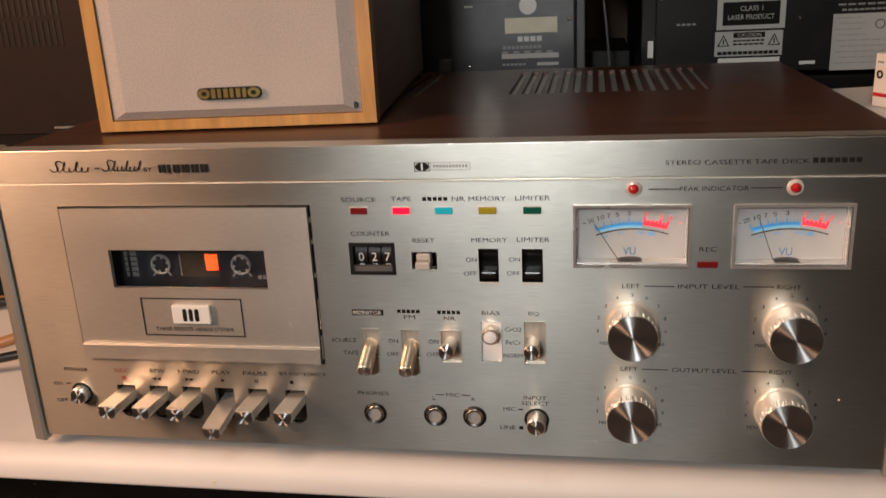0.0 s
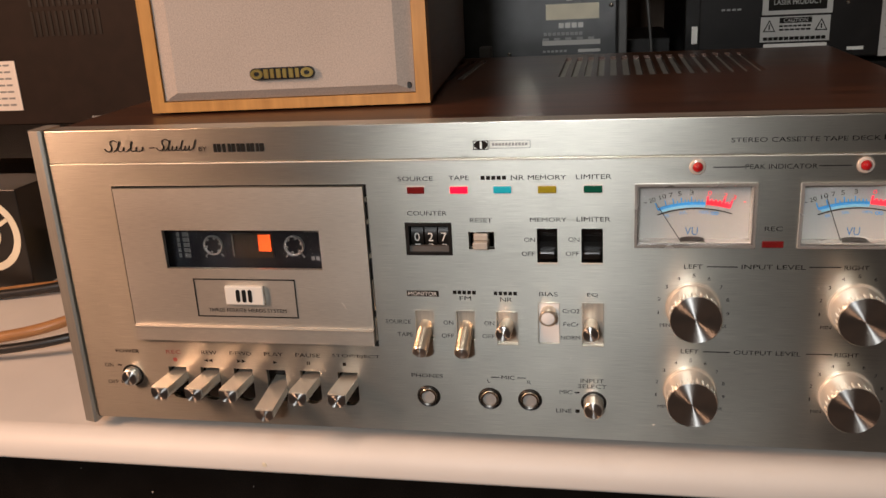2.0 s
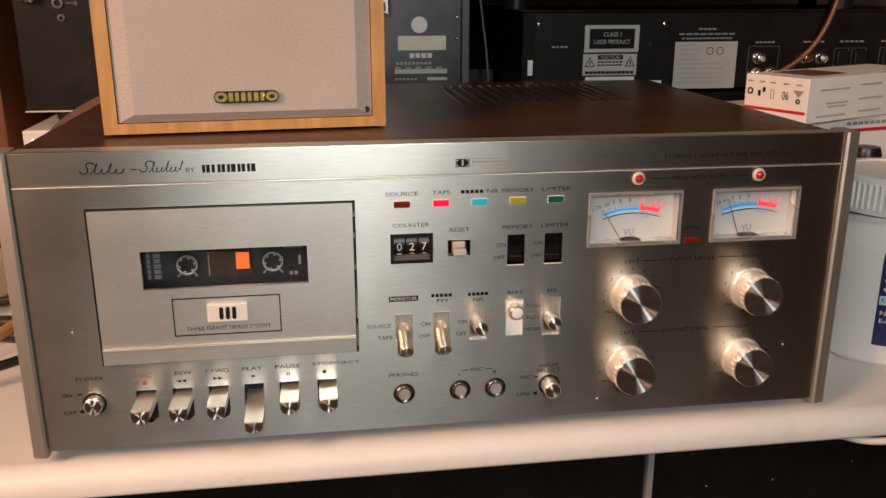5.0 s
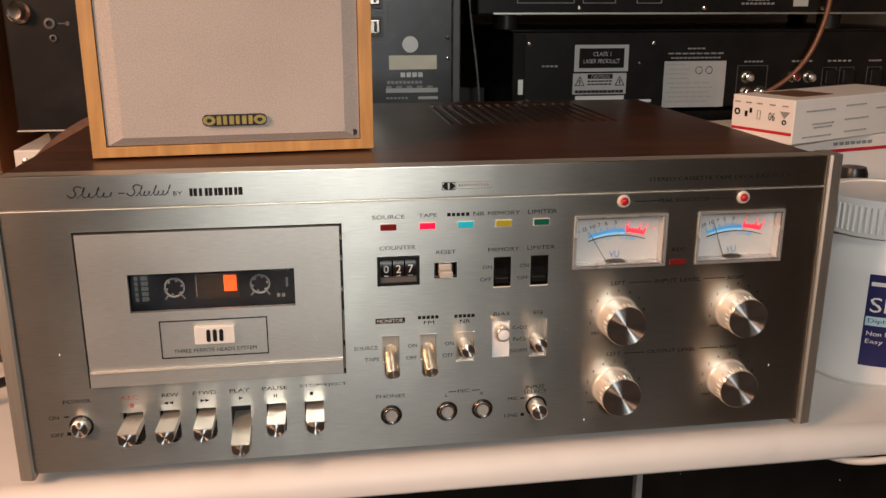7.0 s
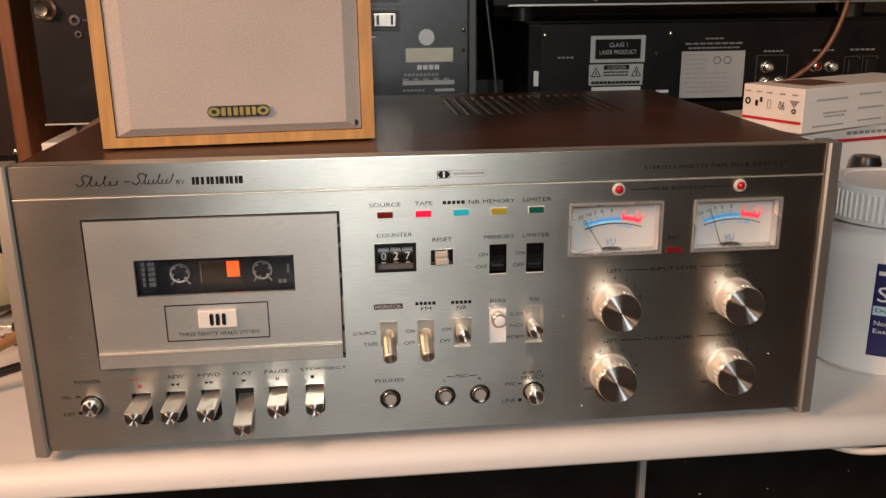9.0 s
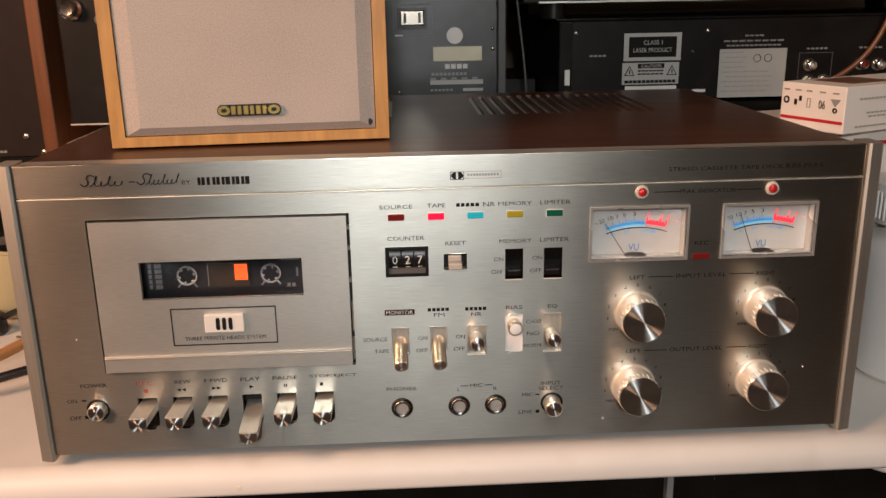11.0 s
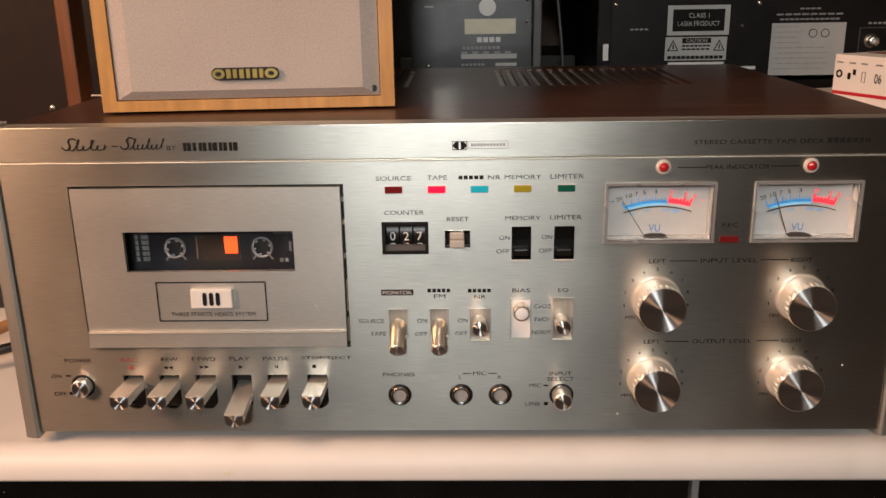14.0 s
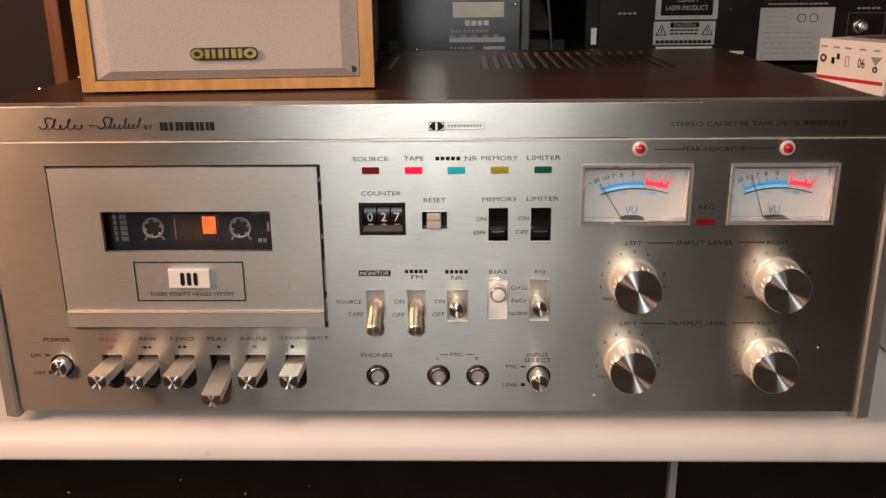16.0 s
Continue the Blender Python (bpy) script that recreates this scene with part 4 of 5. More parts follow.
for zc in (0.2150, 0.2400, 0.2660):
    so = part("mains_socket", plate(-0.0400, -0.0134, zc - 0.0090, zc + 0.0090, YB - 0.0040, YB - 0.0001, [(-0.0375, -0.0159, zc - 0.0066, zc + 0.0066)], lambda u, v, w: (u, w, v)), BLACK, rec)
    part("socket_outline", rect_ring(-0.0435, -0.0085, zc - 0.0140, zc + 0.0125, 0.0005, YB - 0.0006, YB - 0.0001), GREYSTEEL, so)
    part("socket_insert", box(-0.0373, -0.0161, YB - 0.0030, YB - 0.0005, zc - 0.0064, zc + 0.0064, 0.001), NICKEL, so, "bright metal socket plate")
    for dx in (-0.0064, 0.0064):
        part("socket_slot", box(-0.0267 + dx - 0.0012, -0.0267 + dx + 0.0012, YB - 0.0034, YB - 0.0029, zc - 0.0042, zc + 0.0042, 0.0004, 1), BLACK, so)
part("printed_bar", box(-0.0425, -0.0350, YB - 0.0006, YB - 0.0001, 0.1995, 0.2008), WHITEINK, rec)
for x, z in ((0.0450, 0.205), (0.0450, 0.187), (-0.0400, 0.150), (0.0450, 0.146)):
    screw(rec, x, YB, z, 0.0018)
part("connector_bracket", box(-0.0640, -0.0540, YB - 0.012, YB, 0.1480, 0.1580, 0.001), GREYSTEEL, rec, "small grey bracket")
cable("hanging_cable", [(0.070, 0.40, 0.30), (0.074, 0.395, 0.24), (0.079, 0.39, 0.20), (0.083, 0.385, 0.16), (0.086, 0.39, 0.10), (0.088, 0.40, 0.004)], 0.0012, GREYSTEEL, "thin grey cable hanging between the machines", "cable")
unit("equipment_block", "dark grey equipment block behind the deck", "equipment", 0.0530, 0.1030, 0.46, 0.60, 0.0, 0.1600, BLACKSHEET)

# disc player and what it stands on
YC = 0.377
low, _ = unit("stereo_receiver", "black stereo receiver under the disc player", "receiver", 0.105, 0.560, YC + 0.004, 0.66, -0.0100, 0.1345, BLACKGLOSS, 0.010, 0.0015)
cd, _ = unit("disc_player", "black disc player with warning labels on its back", "disc player", 0.1080, 0.545, YC, 0.66, 0.1350, 0.2085, BLACKSHEET, 0.0035, 0.0012)
part("top_lip", box(0.1060, 0.547, YC - 0.002, 0.66, 0.2087, 0.2105, 0.0005), BLACKGLOSS, cd)
y = YC - 0.0006
part("side_flange", box(0.1082, 0.1200, YC - 0.0025, YC - 0.0001, 0.142, 0.2080, 0.0008), BLACKGLOSS, cd)
l1 = part("warning_label", box(0.1668, 0.2185, YC - 0.0006, YC - 0.0001, 0.1728, 0.1970), PAPER, cd, "silver and black laser class label")
part("label_field", box(0.1712, 0.2142, YC - 0.0009, YC - 0.0006, 0.1760, 0.1938), INK, l1)
lettering("CLASS 1", 0.1927, 0.1888, 0.0170, 0.0038, PAPER, l1, YC - 0.0013)
lettering("LASER PRODUCT", 0.1927, 0.1822, 0.0350, 0.0038, PAPER, l1, YC - 0.0013)
l2 = part("caution_label", box(0.1660, 0.2175, YC - 0.0006, YC - 0.0001, 0.1520, 0.1712), PAPER, cd, "silver caution label with two triangles")
part("label_field", box(0.1800, 0.2040, YC - 0.0009, YC - 0.0006, 0.1662, 0.1704), INK, l2)
lettering("CAUTION", 0.1920, 0.1683, 0.0180, 0.0028, PAPER, l2, YC - 0.0013)
for z, n in ((0.1640, 7), (0.1612, 6)):
    bars(n, 0.1920, z, 0.0240, 0.0014, INK, l2, y - 0.0003, 0.2)
bars(12, 0.1918, 0.1545, 0.0470, 0.0026, INK, l2, y - 0.0003, 0.15)
for x in (0.1725, 0.2110):
    part("triangle", prism([(x - 0.0048, 0.1598), (x + 0.0048, 0.1598), (x, 0.1690)], YC - 0.0009, YC - 0.0006), INK, l2)
    part("triangle", prism([(x - 0.0034, 0.1606), (x + 0.0034, 0.1606), (x, 0.1674)], YC - 0.0012, YC - 0.0009), PAPER, l2)
    part("triangle", box(x - 0.0005, x + 0.0005, YC - 0.0015, YC - 0.0012, 0.1614, 0.1654), INK, l2)
part("serial_label", box(0.1690, 0.2160, YC - 0.0006, YC - 0.0001, 0.1430, 0.1505), DOT, cd)
l3 = part("approval_label", box(0.2540, 0.3155, YC - 0.0006, YC - 0.0001, 0.1385, 0.1815), PAPER, cd, "grey printed approval label")
for k in range(9):
    bars(5 + (k * 3) % 4, 0.2660 + 0.013 * (k > 3) + 0.003 * (k % 2), 0.1785 - 0.0043 * k, 0.020 + 0.024 * (k > 3), 0.0009, FAINTINK, l3, y - 0.0002, 0.18)
for x in (0.2885, 0.2985):
    bm = lathe([(0.0030, 0), (0.0030, 0.0002), (0.0036, 0.0002), (0.0036, 0)], pose(x, YC - 0.0006, 0.1730) @ OUT, 24)
    part("approval_ring", bm, INK, l3)
for k, (z, w) in enumerate(((0.1930, 0.018), (0.1885, 0.056), (0.1845, 0.050))):
    bars(4 + 4 * k, 0.2850, z, w, 0.0014, GREYINK, cd, y, 0.2)
part("tag", box(0.1135, 0.1180, YC - 0.0032, YC - 0.0026, 0.1530, 0.1665), DOT, cd, "small white tag")
bars(4, 0.1440, 0.1780, 0.016, 0.0016, GREYINK, cd, y, 0.3)
for x in (0.1235, 0.2420):
    screw(cd, x, YC, 0.1980, 0.0020)
screw(cd, 0.1235, YC, 0.1455, 0.0020), screw(cd, 0.2290, YC, 0.1800, 0.0016)
part("white_mark", box(0.2310, 0.2430, YC - 0.0006, YC - 0.0001, 0.1440, 0.1466), DOT, cd)
part("jack_panel", rect_ring(0.3270, 0.3580, 0.1450, 0.1770, 0.0006, YC - 0.0007, YC - 0.0001), GREYSTEEL, cd)
for x, z, m in ((0.3370, 0.1662, DOT), (0.3370, 0.1520, REDPL), (0.3515, 0.1520, DOT), (0.3845, 0.1662, REDPL), (0.4005, 0.1655, DOT)):
    rca(cd, x, YC, z, m)
for x in (0.4220, 0.4400, 0.4690):
    o = part("optical_port", box(x - 0.0060, x + 0.0060, YC - 0.0050, YC - 0.0001, 0.1590, 0.1720, 0.0010), BLACK, cd)
    part("port_outline", rect_ring(x - 0.0075, x + 0.0075, 0.1570, 0.1745, 0.0005, YC - 0.0007, YC - 0.0001), GREYSTEEL, cd)
for x, w in ((0.3435, 0.020), (0.3930, 0.022), (0.4320, 0.026), (0.4690, 0.014)):
    bars(5, x, 0.1805, w, 0.0016, GREYINK, cd, y, 0.3)

up, _ = unit("amplifier", "black amplifier standing on the disc player", "amplifier", 0.0760, 0.560, YC + 0.002, 0.66, 0.2108, 0.330, BLACKSHEET, 0.0130, 0.0015)
part("bottom_edge", box(0.0900, 0.558, YC - 0.0005, YC + 0.0018, 0.2240, 0.2256), ALU_CAP, up, "bare metal lower edge")
for x in (0.1060, 0.4260):
    part("front_foot", lathe([(0, 0), (0.0105, 0), (0.0115, 0.0134), (0, 0.0134)], pose(x, YC + 0.018, 0.2107), 28), BLACK, up)
for x in (0.1700, 0.2900, 0.4080):
    screw(up, x, YC + 0.002, 0.2295, 0.0022)
for x0, x1 in ((0.1120, 0.1650), (0.1730, 0.2040), (0.2240, 0.2480)):
    part("panel_outline", rect_ring(x0, x1, 0.2335, 0.262, 0.0007, YC + 0.0012, YC + 0.0018), GREYINK, up)
part("label", box(0.3780, 0.3930, YC + 0.0012, YC + 0.0018, 0.2310, 0.250), PAPER, up)
bars(6, 0.3430, 0.2370, 0.022, 0.0018, GREYINK, up, YC + 0.0012, 0.3)
bars(8, 0.3430, 0.2335, 0.034, 0.0018, GREYINK, up, YC + 0.0012, 0.3)
cable("speaker_cable", [(0.405, 0.340, 0.345), (0.401, 0.335, 0.280), (0.397, 0.330, 0.245), (0.391, 0.328, 0.222), (0.382, 0.330, 0.195), (0.363, 0.336, 0.170), (0.337, 0.340, 0.158), (0.327, 0.342, 0.150)], 0.0022, BROWNWIRE, "brown two-core speaker cable hanging over the disc player", "cable")

rec.location = (0.0045, -0.010, 0.0085)
for o in (cd, low, up):
    o.location = (-0.001, -0.020, 0.010)

# left-hand machines
YL = 0.318
lt, _ = unit("tape_machine", "black tape machine with a chrome knob behind the loudspeaker", "tape recorder", -0.3115, -0.1720, YL, 0.56, 0.1312, 0.44, BLACKSHEET, 0.012, 0.0015)
part("lower_edge", box(-0.3120, -0.1725, YL - 0.0015, YL - 0.0001, 0.1430, 0.1442), ALU_CAP, lt, "bare metal lower edge")
kb = part("chrome_knob", lathe([(0.0085, 0), (0.0090, 0.0030), (0.0070, 0.0045), (0.0064, 0.0110), (0.0050, 0.0125), (0, 0.0118)], pose(-0.2992, YL, 0.2370) @ OUT, 32), CHROME, lt, "round chrome knob")
for x, z, r in ((-0.2775, 0.2281, 0.0042), (-0.2759, 0.2168, 0.0028)):
    part("socket", lathe([(r * 0.5, 0.0002), (r * 0.6, 0.0016), (r, 0.0014), (r * 1.1, 0)], pose(x, YL, z) @ OUT, 24), GREYSTEEL, lt)
bars(1, -0.2680, 0.2281, 0.0065, 0.0010, GREYSTEEL, lt, YL - 0.0006, 0)
bars(1, -0.2640, 0.2281, 0.0026, 0.0032, GREYSTEEL, lt, YL - 0.0006, 0)
st, _ = unit("steel_chassis", "pale bare metal chassis under the tape machine", "equipment", -0.3120, -0.2330, 0.300, 0.56, 0.0, 0.1308, WHITEPL, 0.006, 0.0015)
screw(st, -0.3030, 0.300, 0.1210, 0.0034)

YR = 0.280
rc = thing("wood_cased_receiver", "wood-sided receiver with a dark vented back", "receiver")
part("back_panel", box(-0.640, -0.3240, YR + 0.004, YR + 0.010, 0.1240, 0.460), RECPANEL, rc, "dark brown back panel")
part("case", box(-0.640, -0.3240, YR + 0.0105, 0.60, 0.0940, 0.460), BLACKSHEET, rc)
part("jack_strip", box(-0.640, -0.3240, YR + 0.003, YR + 0.0095, 0.0942, 0.1235), BLACKGLOSS, rc)
for x in (-0.62, -0.36):
    part("foot", lathe([(0, 0), (0.012, 0), (0.013, 0.0245), (0, 0.0245)], pose(x, 0.37, 0.0700), 20), BLACK, rc)
part("side_panel", box(-0.3238, -0.3125, YR - 0.004, 0.60, 0.0702, 0.460, 0.0015), REDWOOD, rc, "reddish walnut side panel")
vs = part("vent_slot", box(0, 0.0024, YR + 0.0034, YR + 0.0042, 0, 0.020), BLACK, rc, at=pose(-0.440, 0, 0.197))
for k in range(1, 24):
    again("vent_slot", vs, rc, pose(-0.440 + 0.0055 * (k % 12), 0, 0.197 + 0.024 * (k // 12)))
for x, m in ((-0.3775, REDPL), (-0.3640, DOT)):
    rca(rc, x, YR + 0.003, 0.1150, m, 0.0034)
for x in (-0.3960, -0.3870, -0.4060, -0.3520):
    screw(rc, x, YR + 0.003, 0.1150, 0.0022)
screw(rc, -0.3397, YR + 0.004, 0.1399), screw(rc, -0.3265, YR - 0.004 + 0.0072, 0.1270, 0.0024)
bars(8, -0.3890, 0.1290, 0.0220, 0.0018, GREYINK, rc, YR + 0.0034, 0.2)
bars(4, -0.3620, 0.1280, 0.0120, 0.0018, GREYINK, rc, YR + 0.0034, 0.2)
rc.location, rc.scale = (0.0093, 0.0667, -0.0380), (1.155, 1.155, 1.155)
lb = part("rating_label", box(-0.516, -0.4640, YR + 0.0032, YR + 0.0039, 0.1360, 0.1780), CARD, rc, "pale printed rating label")
for k in range(7):
    bars(6, -0.490, 0.1745 - 0.0056 * k, 0.044, 0.0016, GREYINK, lb, YR + 0.0029, 0.2)
# rounded brown case between the deck and the machines
bc = thing("brown_case", "brown rounded case standing behind the deck", "case")
part("case_side", prism([(-0.303, 0.0)] + [(-0.200 + 0.143 * math.cos(a), 0.168 * math.sin(a)) for a in [math.radians(134 - 4 * i) for i in range(32)]] + [(-0.070, 0.0)], 0.2916, 0.2990), BROWNCASE, bc)
# glossy black unit below it
gl, _ = unit("turntable_base", "glossy black unit under the wood-sided receiver", "equipment", -0.720, -0.3200, 0.345, 0.70, 0.0, 0.0428, BLACKSHEET, 0.006, 0.010)
bm = bmesh.new()
bk = thing("black_carton", "black carton with a cream reel emblem", "box")
part("carton_body", box(-0.575, -0.4080, 0.205, 0.262, 0.0, 0.0850, 0.001), BLACK, bk)
em = part("emblem", lathe([(0.0250, 0.0002), (0.0250, 0.0006), (0.0310, 0.0006), (0.0310, 0.0002)], pose(-0.4420, 0.205, 0.0480) @ OUT, 40), LABEL, bk, "cream ring emblem")
part("emblem_ring", lathe([(0.0100, 0.0002), (0.0100, 0.0006), (0.0135, 0.0006), (0.0135, 0.0002)], pose(-0.4420, 0.205, 0.0480) @ OUT, 32), LABEL, em)
for k in range(3):
    part("emblem_spoke", box(-0.0016, 0.0016, -0.0006, -0.0002, 0.0130, 0.0255), LABEL, em, at=pose(-0.4420, 0.205, 0.0480) @ pose(0, 0, 0, 0, 60 + 120 * k, 0))

# cream shade, plug and cables on the worktop
SHADE = pose(-0.348, 0.246, 0.0347, -35, 0, 0) @ Matrix.Diagonal((0.75, 0.75, 0.75, 1)) @ pose(0, 0, -0.043)
sh = thing("cream_shade", "cream plastic shade lying behind the cables", "shade")
part("shade_shell", lathe([(0.0, 0.0), (0.015, 0.0), (0.018, 0.002), (0.032, 0.014), (0.050, 0.029), (0.066, 0.0405), (0.0685, 0.0435)], SHADE, 64), CREAM, sh)
part("rim", lathe([(0.0672, 0.0425), (0.0700, 0.0430), (0.0712, 0.0446), (0.0704, 0.0462), (0.0682, 0.0462), (0.0668, 0.0446), (0.0672, 0.0425)], SHADE, 64), CREAM, sh)
part("inner_face", lathe([(0.0, 0.0025), (0.016, 0.0025), (0.031, 0.0165), (0.049, 0.031), (0.0668, 0.0446)], SHADE, 64), CREAM, sh)
pl = thing("power_plug", "black moulded plug on the worktop", "plug")
part("plug_body", box(-0.3640, -0.3400, 0.2000, 0.2140, 0.0002, 0.0170, 0.004, 3), BLACK, pl)
part("plug_band", box(-0.3480, -0.3450, 0.1992, 0.2148, 0.0004, 0.0176, 0.003, 2), GREYSTEEL, pl)
cable("plug_cable", [(-0.341, 0.207, 0.013), (-0.330, 0.201, 0.020), (-0.314, 0.192, 0.027), (-0.288, 0.186, 0.030), (-0.236, 0.184, 0.028)], 0.0024, BLACKWIRE, "black cord running from the plug", "cable")
cable("plug_cable", [(-0.362, 0.207, 0.010), (-0.385, 0.195, 0.006), (-0.430, 0.178, 0.004), (-0.520, 0.160, 0.004)], 0.0035, BLACKWIRE, "black cord running from the plug", "cable")
cable("amber_cable", [(-0.560, 0.150, 0.005), (-0.470, 0.168, 0.005), (-0.425, 0.190, 0.005), (-0.392, 0.206, 0.005), (-0.366, 0.214, 0.005)], 0.0038, COPPERWIRE, "amber round cable lying on the worktop", "cable")
cable("amber_cable", [(-0.520, 0.075, 0.006), (-0.420, 0.082, 0.006), (-0.350, 0.090, 0.010), (-0.312, 0.110, 0.016), (-0.288, 0.145, 0.022), (-0.276, 0.180, 0.026), (-0.262, 0.220, 0.020), (-0.236, 0.262, 0.010)], 0.0038, COPPERWIRE, "amber round cable curling behind the deck", "cable")
cable("black_cable", [(-0.520, 0.060, 0.005), (-0.420, 0.064, 0.006), (-0.345, 0.072, 0.009), (-0.305, 0.085, 0.013), (-0.268, 0.110, 0.016), (-0.236, 0.150, 0.012), (-0.232, 0.240, 0.008)], 0.0031, BLACKWIRE, "black cable curling behind the deck", "cable")

def phono_plug(x0, y0, x1, y1):
    ob = thing("phono_plug", "black phono plug with a chrome tip on the worktop", "plug", group="phono plugs beside the deck")
    p, q = Vector((x0, y0, 0.0052)), Vector((x1, y1, 0.0052))
    m = Matrix.Translation(p) @ (q - p).to_track_quat("Z", "Y").to_matrix().to_4x4()
    part("plug_sleeve", lathe([(0, 0), (0.0040, 0.0005), (0.0050, 0.004), (0.0050, 0.024), (0.0036, 0.034), (0, 0.034)], m, 24), BLACK, ob)
    part("plug_tip", lathe([(0, -0.012), (0.0014, -0.0115), (0.0016, -0.004), (0.0034, -0.004), (0.0036, 0.0004), (0, 0.0004)], m, 20), CHROME, ob, "chrome plug tip")


phono_plug(-0.318, 0.206, -0.274, 0.198)
phono_plug(-0.312, 0.182, -0.272, 0.168)
# cartons, bottle and strap beside the deck
big = thing("white_carton", "large white carton with a red stripe beside the deck", "box", pose(0.2300, 0.1420, 0.0, 0, 0, 14))
part("carton_body", box(0.0, 0.230, 0.0, 0.110, 0.0, 0.1485, 0.0008), CARD, big)
part("stripe", box(0.002, 0.228, -0.0006, -0.0001, 0.1372, 0.1396), REDSTRIPE, big)
bars(7, 0.100, 0.1436, 0.040, 0.0024, GREYINK, big, -0.0006, 0.25)
bars(10, 0.170, 0.1438, 0.060, 0.0020, FAINTINK, big, -0.0006, 0.25)
sm = thing("small_white_carton", "small white carton with red stripe and printed icons, upside down", "box", pose(0.2554, 0.1297, 0.1490, 0, 0, 24))
LW, LD, LH = 0.150, 0.0530, 0.0310
part("carton_body", box(0.0, LW, 0.0, LD, 0.0, LH, 0.0006), CARD, sm)
part("stripe", box(-0.0006, -0.0001, 0.001, LD - 0.001, 0.0062, 0.0082), REDSTRIPE, sm)
icon_at = lambda yy, zz: pose(-0.0001, yy, zz, 0, 0, -90)
part("icon", lathe([(0.0014, 0.0002), (0.0014, 0.0005), (0.0025, 0.0005), (0.0025, 0.0002)], icon_at(0.0480, 0.0190) @ OUT, 24), INK, sm)
part("icon", rect_ring(-0.0014, 0.0014, -0.0030, 0.0034, 0.0003, -0.0005, -0.0001), GREYINK, sm, at=icon_at(0.0290, 0.0180))
part("icon", box(-0.0030, -0.0008, -0.0005, -0.0001, -0.0030, 0.0010), INK, sm, at=icon_at(0.0382, 0.0190))
part("icon", box(0.0010, 0.0030, -0.0005, -0.0001, 0.0, 0.0034), INK, sm, at=icon_at(0.0382, 0.0190))
o = lettering("90", 0, 0, 0.0052, 0.0058, INK, sm, -0.0004, 180)
o.matrix_basis = icon_at(0.0180, 0.0180)
part("icon", prism([(-0.0040, 0.0034), (0.0040, 0.0034), (0.0, -0.0016)], -0.0005, -0.0001), GREYINK, sm, at=icon_at(0.0075, 0.0190))
part("icon", lathe([(0.0009, 0.0002), (0.0009, 0.0005), (0.0018, 0.0005), (0.0018, 0.0002)], icon_at(0.0075, 0.0150) @ OUT, 18), INK, sm)
for yy in (0.048, 0.0382, 0.029, 0.018, 0.0075):
    bars(3, 0, 0, 0.0050, 0.0010, GREYINK, sm, -0.0004, 0.2, turn=icon_at(yy, 0.0262))
for k, (xx, zz, w, n) in enumerate(((0.030, 0.0225, 0.034, 9), (0.034, 0.0130, 0.026, 6), (0.034, 0.0105, 0.022, 5), (0.028, 0.0042, 0.034, 9), (0.072, 0.0240, 0.026, 6), (0.074, 0.0140, 0.030, 7), (0.074, 0.0050, 0.028, 6), (0.110, 0.0200, 0.026, 7))):
    bars(n, xx, zz, w, 0.0011, FAINTINK, sm, -0.0004, 0.2)
part("top_print", box(0.020, 0.060, 0.012, 0.046, LH + 0.0001, LH + 0.0004), SPKSIDE, sm)

bot = thing("pill_bottle", "white plastic pill bottle with ribbed cap and dark blue label", "bottle", pose(0.3020, 0.0850, 0.0))
part("bottle_body", lathe([(0, 0.0), (0.040, 0.0), (0.0445, 0.004), (0.0455, 0.010), (0.0455, 0.078), (0.0440, 0.086), (0.0380, 0.0945), (0.0370, 0.101), (0.0, 0.101)], None, 72), BOTTLE, bot)
bm = lathe([(0.0385, 0.1012), (0.0425, 0.1012), (0.0428, 0.104), (0.0425, 0.1222), (0.0410, 0.1252), (0.0330, 0.1258), (0.0325, 0.1248), (0, 0.1248)], None, 72)
cp = part("bottle_cap", bm, BOTTLE, bot)
bm = bmesh.new()
for k in range(72):
    t = 2 * math.pi * k / 72
    n0 = len(bm.verts)
    add_box(bm, 0.0422, 0.0434, -0.0009, 0.0009, 0.1040, 0.1212, 0.0004, 1)
    bm.verts.ensure_lookup_table()
    for v in bm.verts[n0:]:
        v.co = Matrix.Rotation(t, 3, "Z") @ v.co
part("cap_ribs", bm, BOTTLE, cp)
def wrap(a0, a1, z0, z1, r, m, nm, par):
    bm = bmesh.new()
    n = 24
    low = [bm.verts.new((r * math.sin(radians(a0 + (a1 - a0) * k / n)), -r * math.cos(radians(a0 + (a1 - a0) * k / n)), z0)) for k in range(n + 1)]
    hig = [bm.verts.new((v.co.x, v.co.y, z1)) for v in low]
    for k in range(n):
        bm.faces.new((low[k], low[k + 1], hig[k + 1], hig[k])).smooth = True
    return part(nm, bm, m, par)
lab = wrap(-40, 84, 0.017, 0.0790, 0.0458, LABELBLUE, "label", bot)
def curved_word(txt, a0, z, w, h, m):
    co, fs = word_mesh(txt)
    r = 0.0461
    me = bpy.data.meshes.new("lettering")
    pts = []
    for px, pz in co:
        a = radians(a0) + (px + 0.5) * w / r
        pts.append((r * math.sin(a), -r * math.cos(a), z + pz * h))
    me.from_pydata(pts, [], fs)
    me.materials.append(m)
    ob = new("lettering", me)
    ob.parent = lab
curved_word("Sle", -37, 0.0590, 0.0190, 0.0100, WHITEINK)
wrap(-39, 39, 0.0448, 0.0510, 0.0460, PALEBLUE, "label_band", lab)
curved_word("Diphenh", -37, 0.0478, 0.0200, 0.0034, LABELBLUE)
curved_word("Non Hab", -37, 0.0395, 0.0190, 0.0032, WHITEINK)
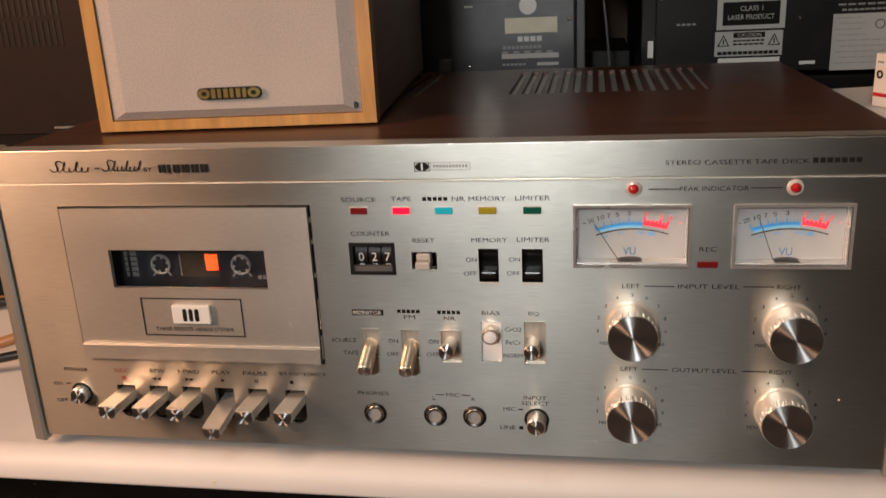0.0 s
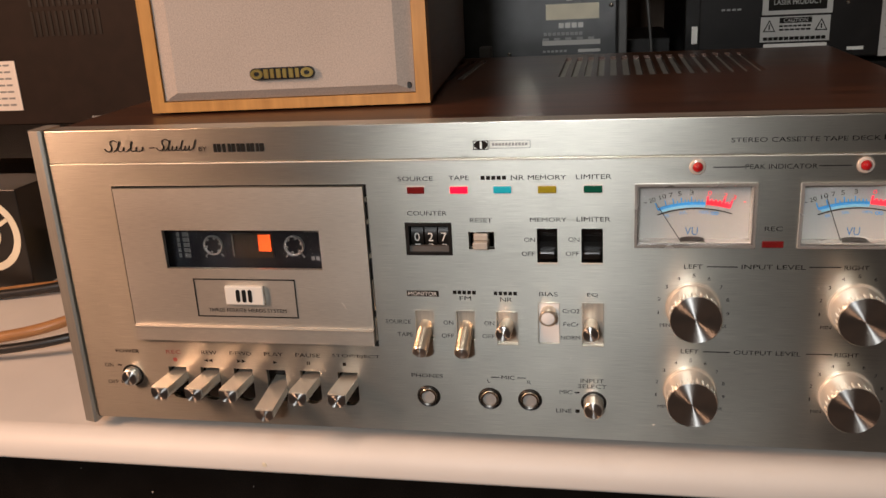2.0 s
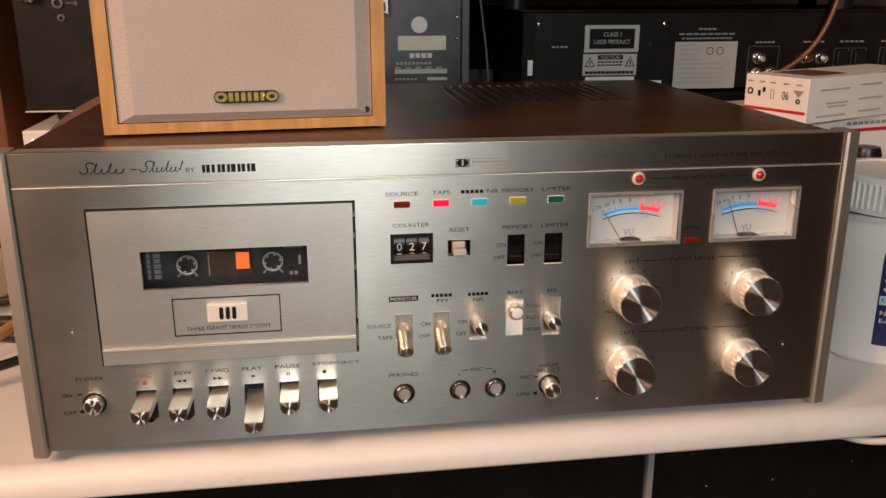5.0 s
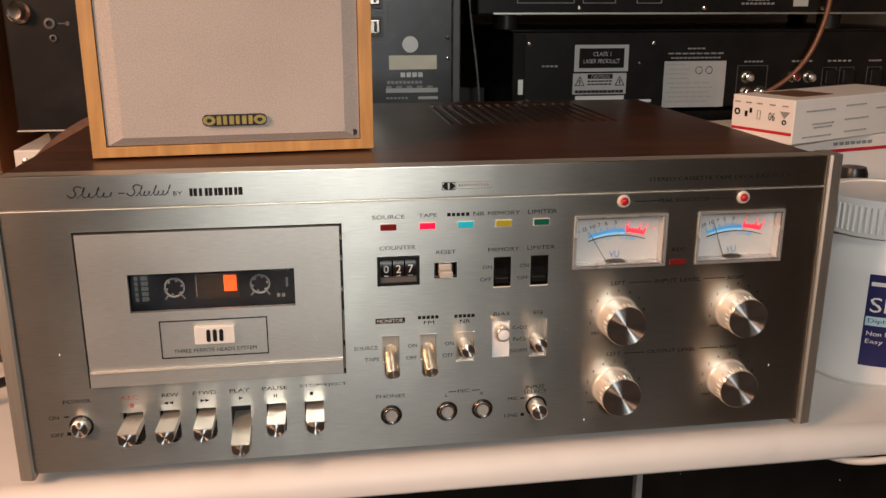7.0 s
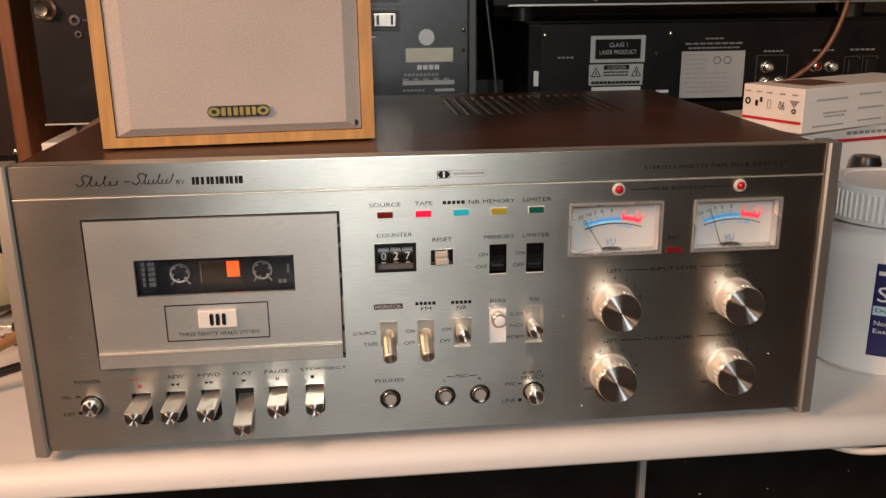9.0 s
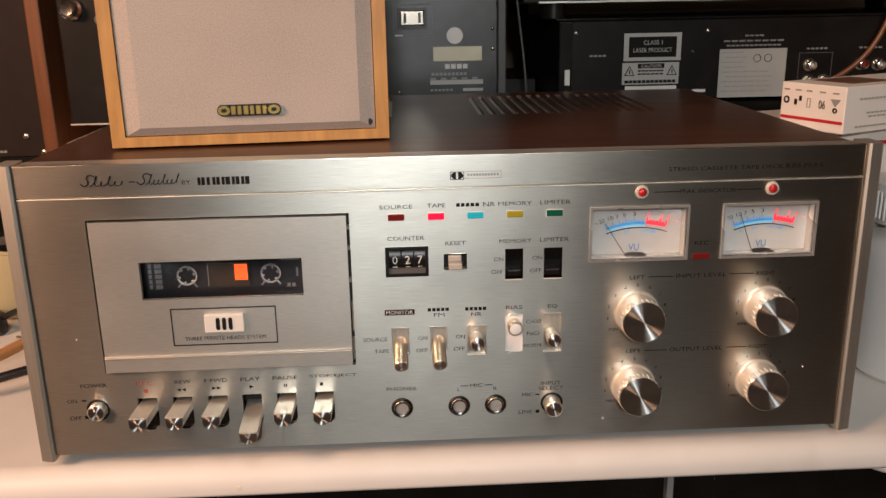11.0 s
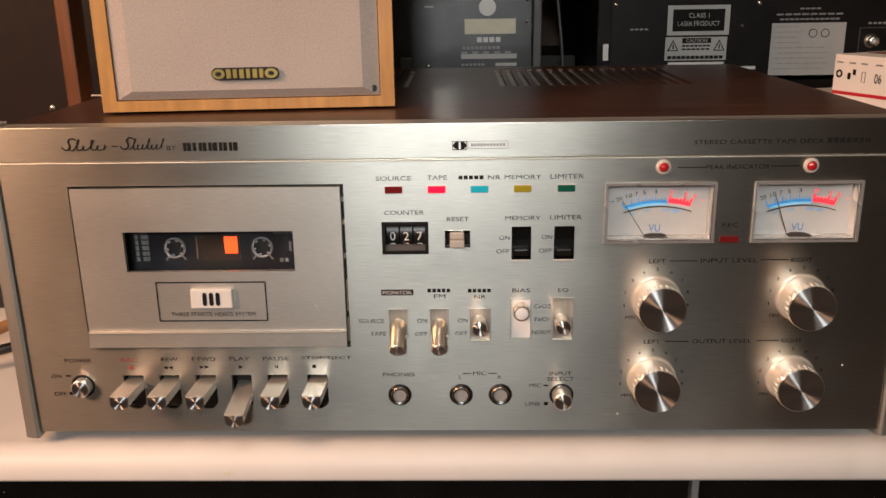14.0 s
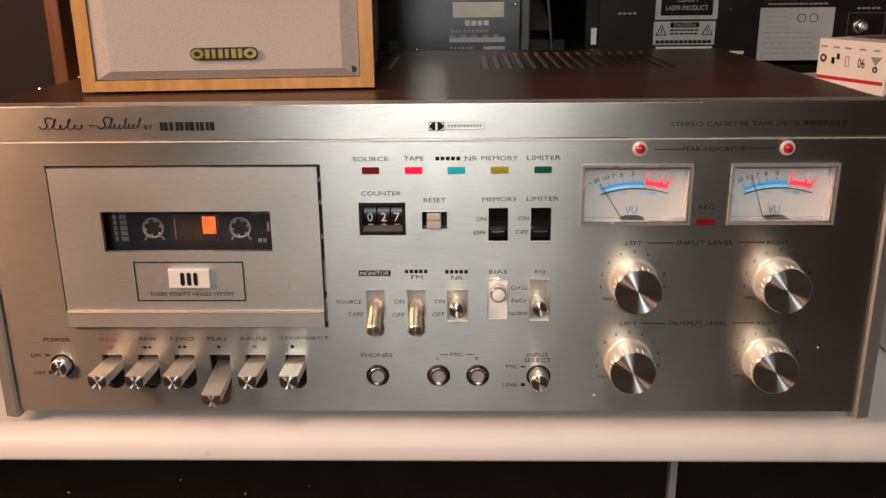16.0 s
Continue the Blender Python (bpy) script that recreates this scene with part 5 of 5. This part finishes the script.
curved_word("Easy to S", -37, 0.0338, 0.0220, 0.0038, WHITEINK)
wrap(-38, -13, 0.0715, 0.0742, 0.0461, WHITEINK, "printed_bar", lab)
jr = thing("dark_jar", "small dark jar with a rounded black lid beside the cartons", "jar", pose(0.3190, 0.1500, 0.0))
part("jar_body", lathe([(0, 0), (0.0085, 0), (0.0090, 0.004), (0.0090, 0.110), (0.0, 0.110)], None, 32), BLACK, jr)
part("jar_lid", lathe([(0.0098, 0.1102), (0.0105, 0.114), (0.0105, 0.124), (0.0090, 0.1285), (0.0, 0.1295)], None, 32), BLACK, jr)
cable("white_strap", [(0.222, 0.010, -0.0200), (0.236, 0.000, -0.0235), (0.255, -0.005, -0.0225), (0.285, -0.0104, -0.0160), (0.330, -0.0104, -0.0120), (0.420, -0.0104, -0.0130)], 0.0024, WHITEWIRE, "white cable hanging along the worktop edge", "cable")

part("tape_residue", lathe([(0, 0.0003), (0.0011, 0.0003), (0.0014, 0)], pose(-0.128, -0.0074, -0.0118) @ OUT, 14), LABEL, top, "small yellow stain")
cable("lint_hair", [(-0.0790, -0.0018, 0.0785), (-0.0780, -0.0018, 0.0775), (-0.0772, -0.0018, 0.0770), (-0.0772, -0.0018, 0.0752)], 0.00009, CARD, parent=door)
# dust and lint: on the faceplate, the worktop and the dark cabinet doors
random.seed(11)
bm = bmesh.new()
for k in range(44):
    x = random.uniform(-0.21, 0.195)
    z = random.uniform(0.012, 0.146)
    if any(a - 0.001 < x < b + 0.001 and c - 0.001 < z < d + 0.001 for a, b, c, d in holes):
        continue
    r = random.choice((0.00012, 0.00016, 0.00022, 0.00034))
    add_box(bm, x - r * random.uniform(0.6, 1.6), x + r, -0.00025, -0.00002, z - r, z + r * random.uniform(0.6, 1.4))
tagged(part("dust_fleck", bm, CARD, deck), kind="stuff")
bm = bmesh.new()
for k in range(22):
    x, z, r = random.uniform(-0.35, 0.45), random.uniform(-0.14, -0.035), random.choice((0.00016, 0.00022, 0.0004))
    add_box(bm, x - r, x + r, 0.0526, 0.05295, z - r, z + r)
tagged(part("dust_fleck", bm, CARD, under), kind="stuff")
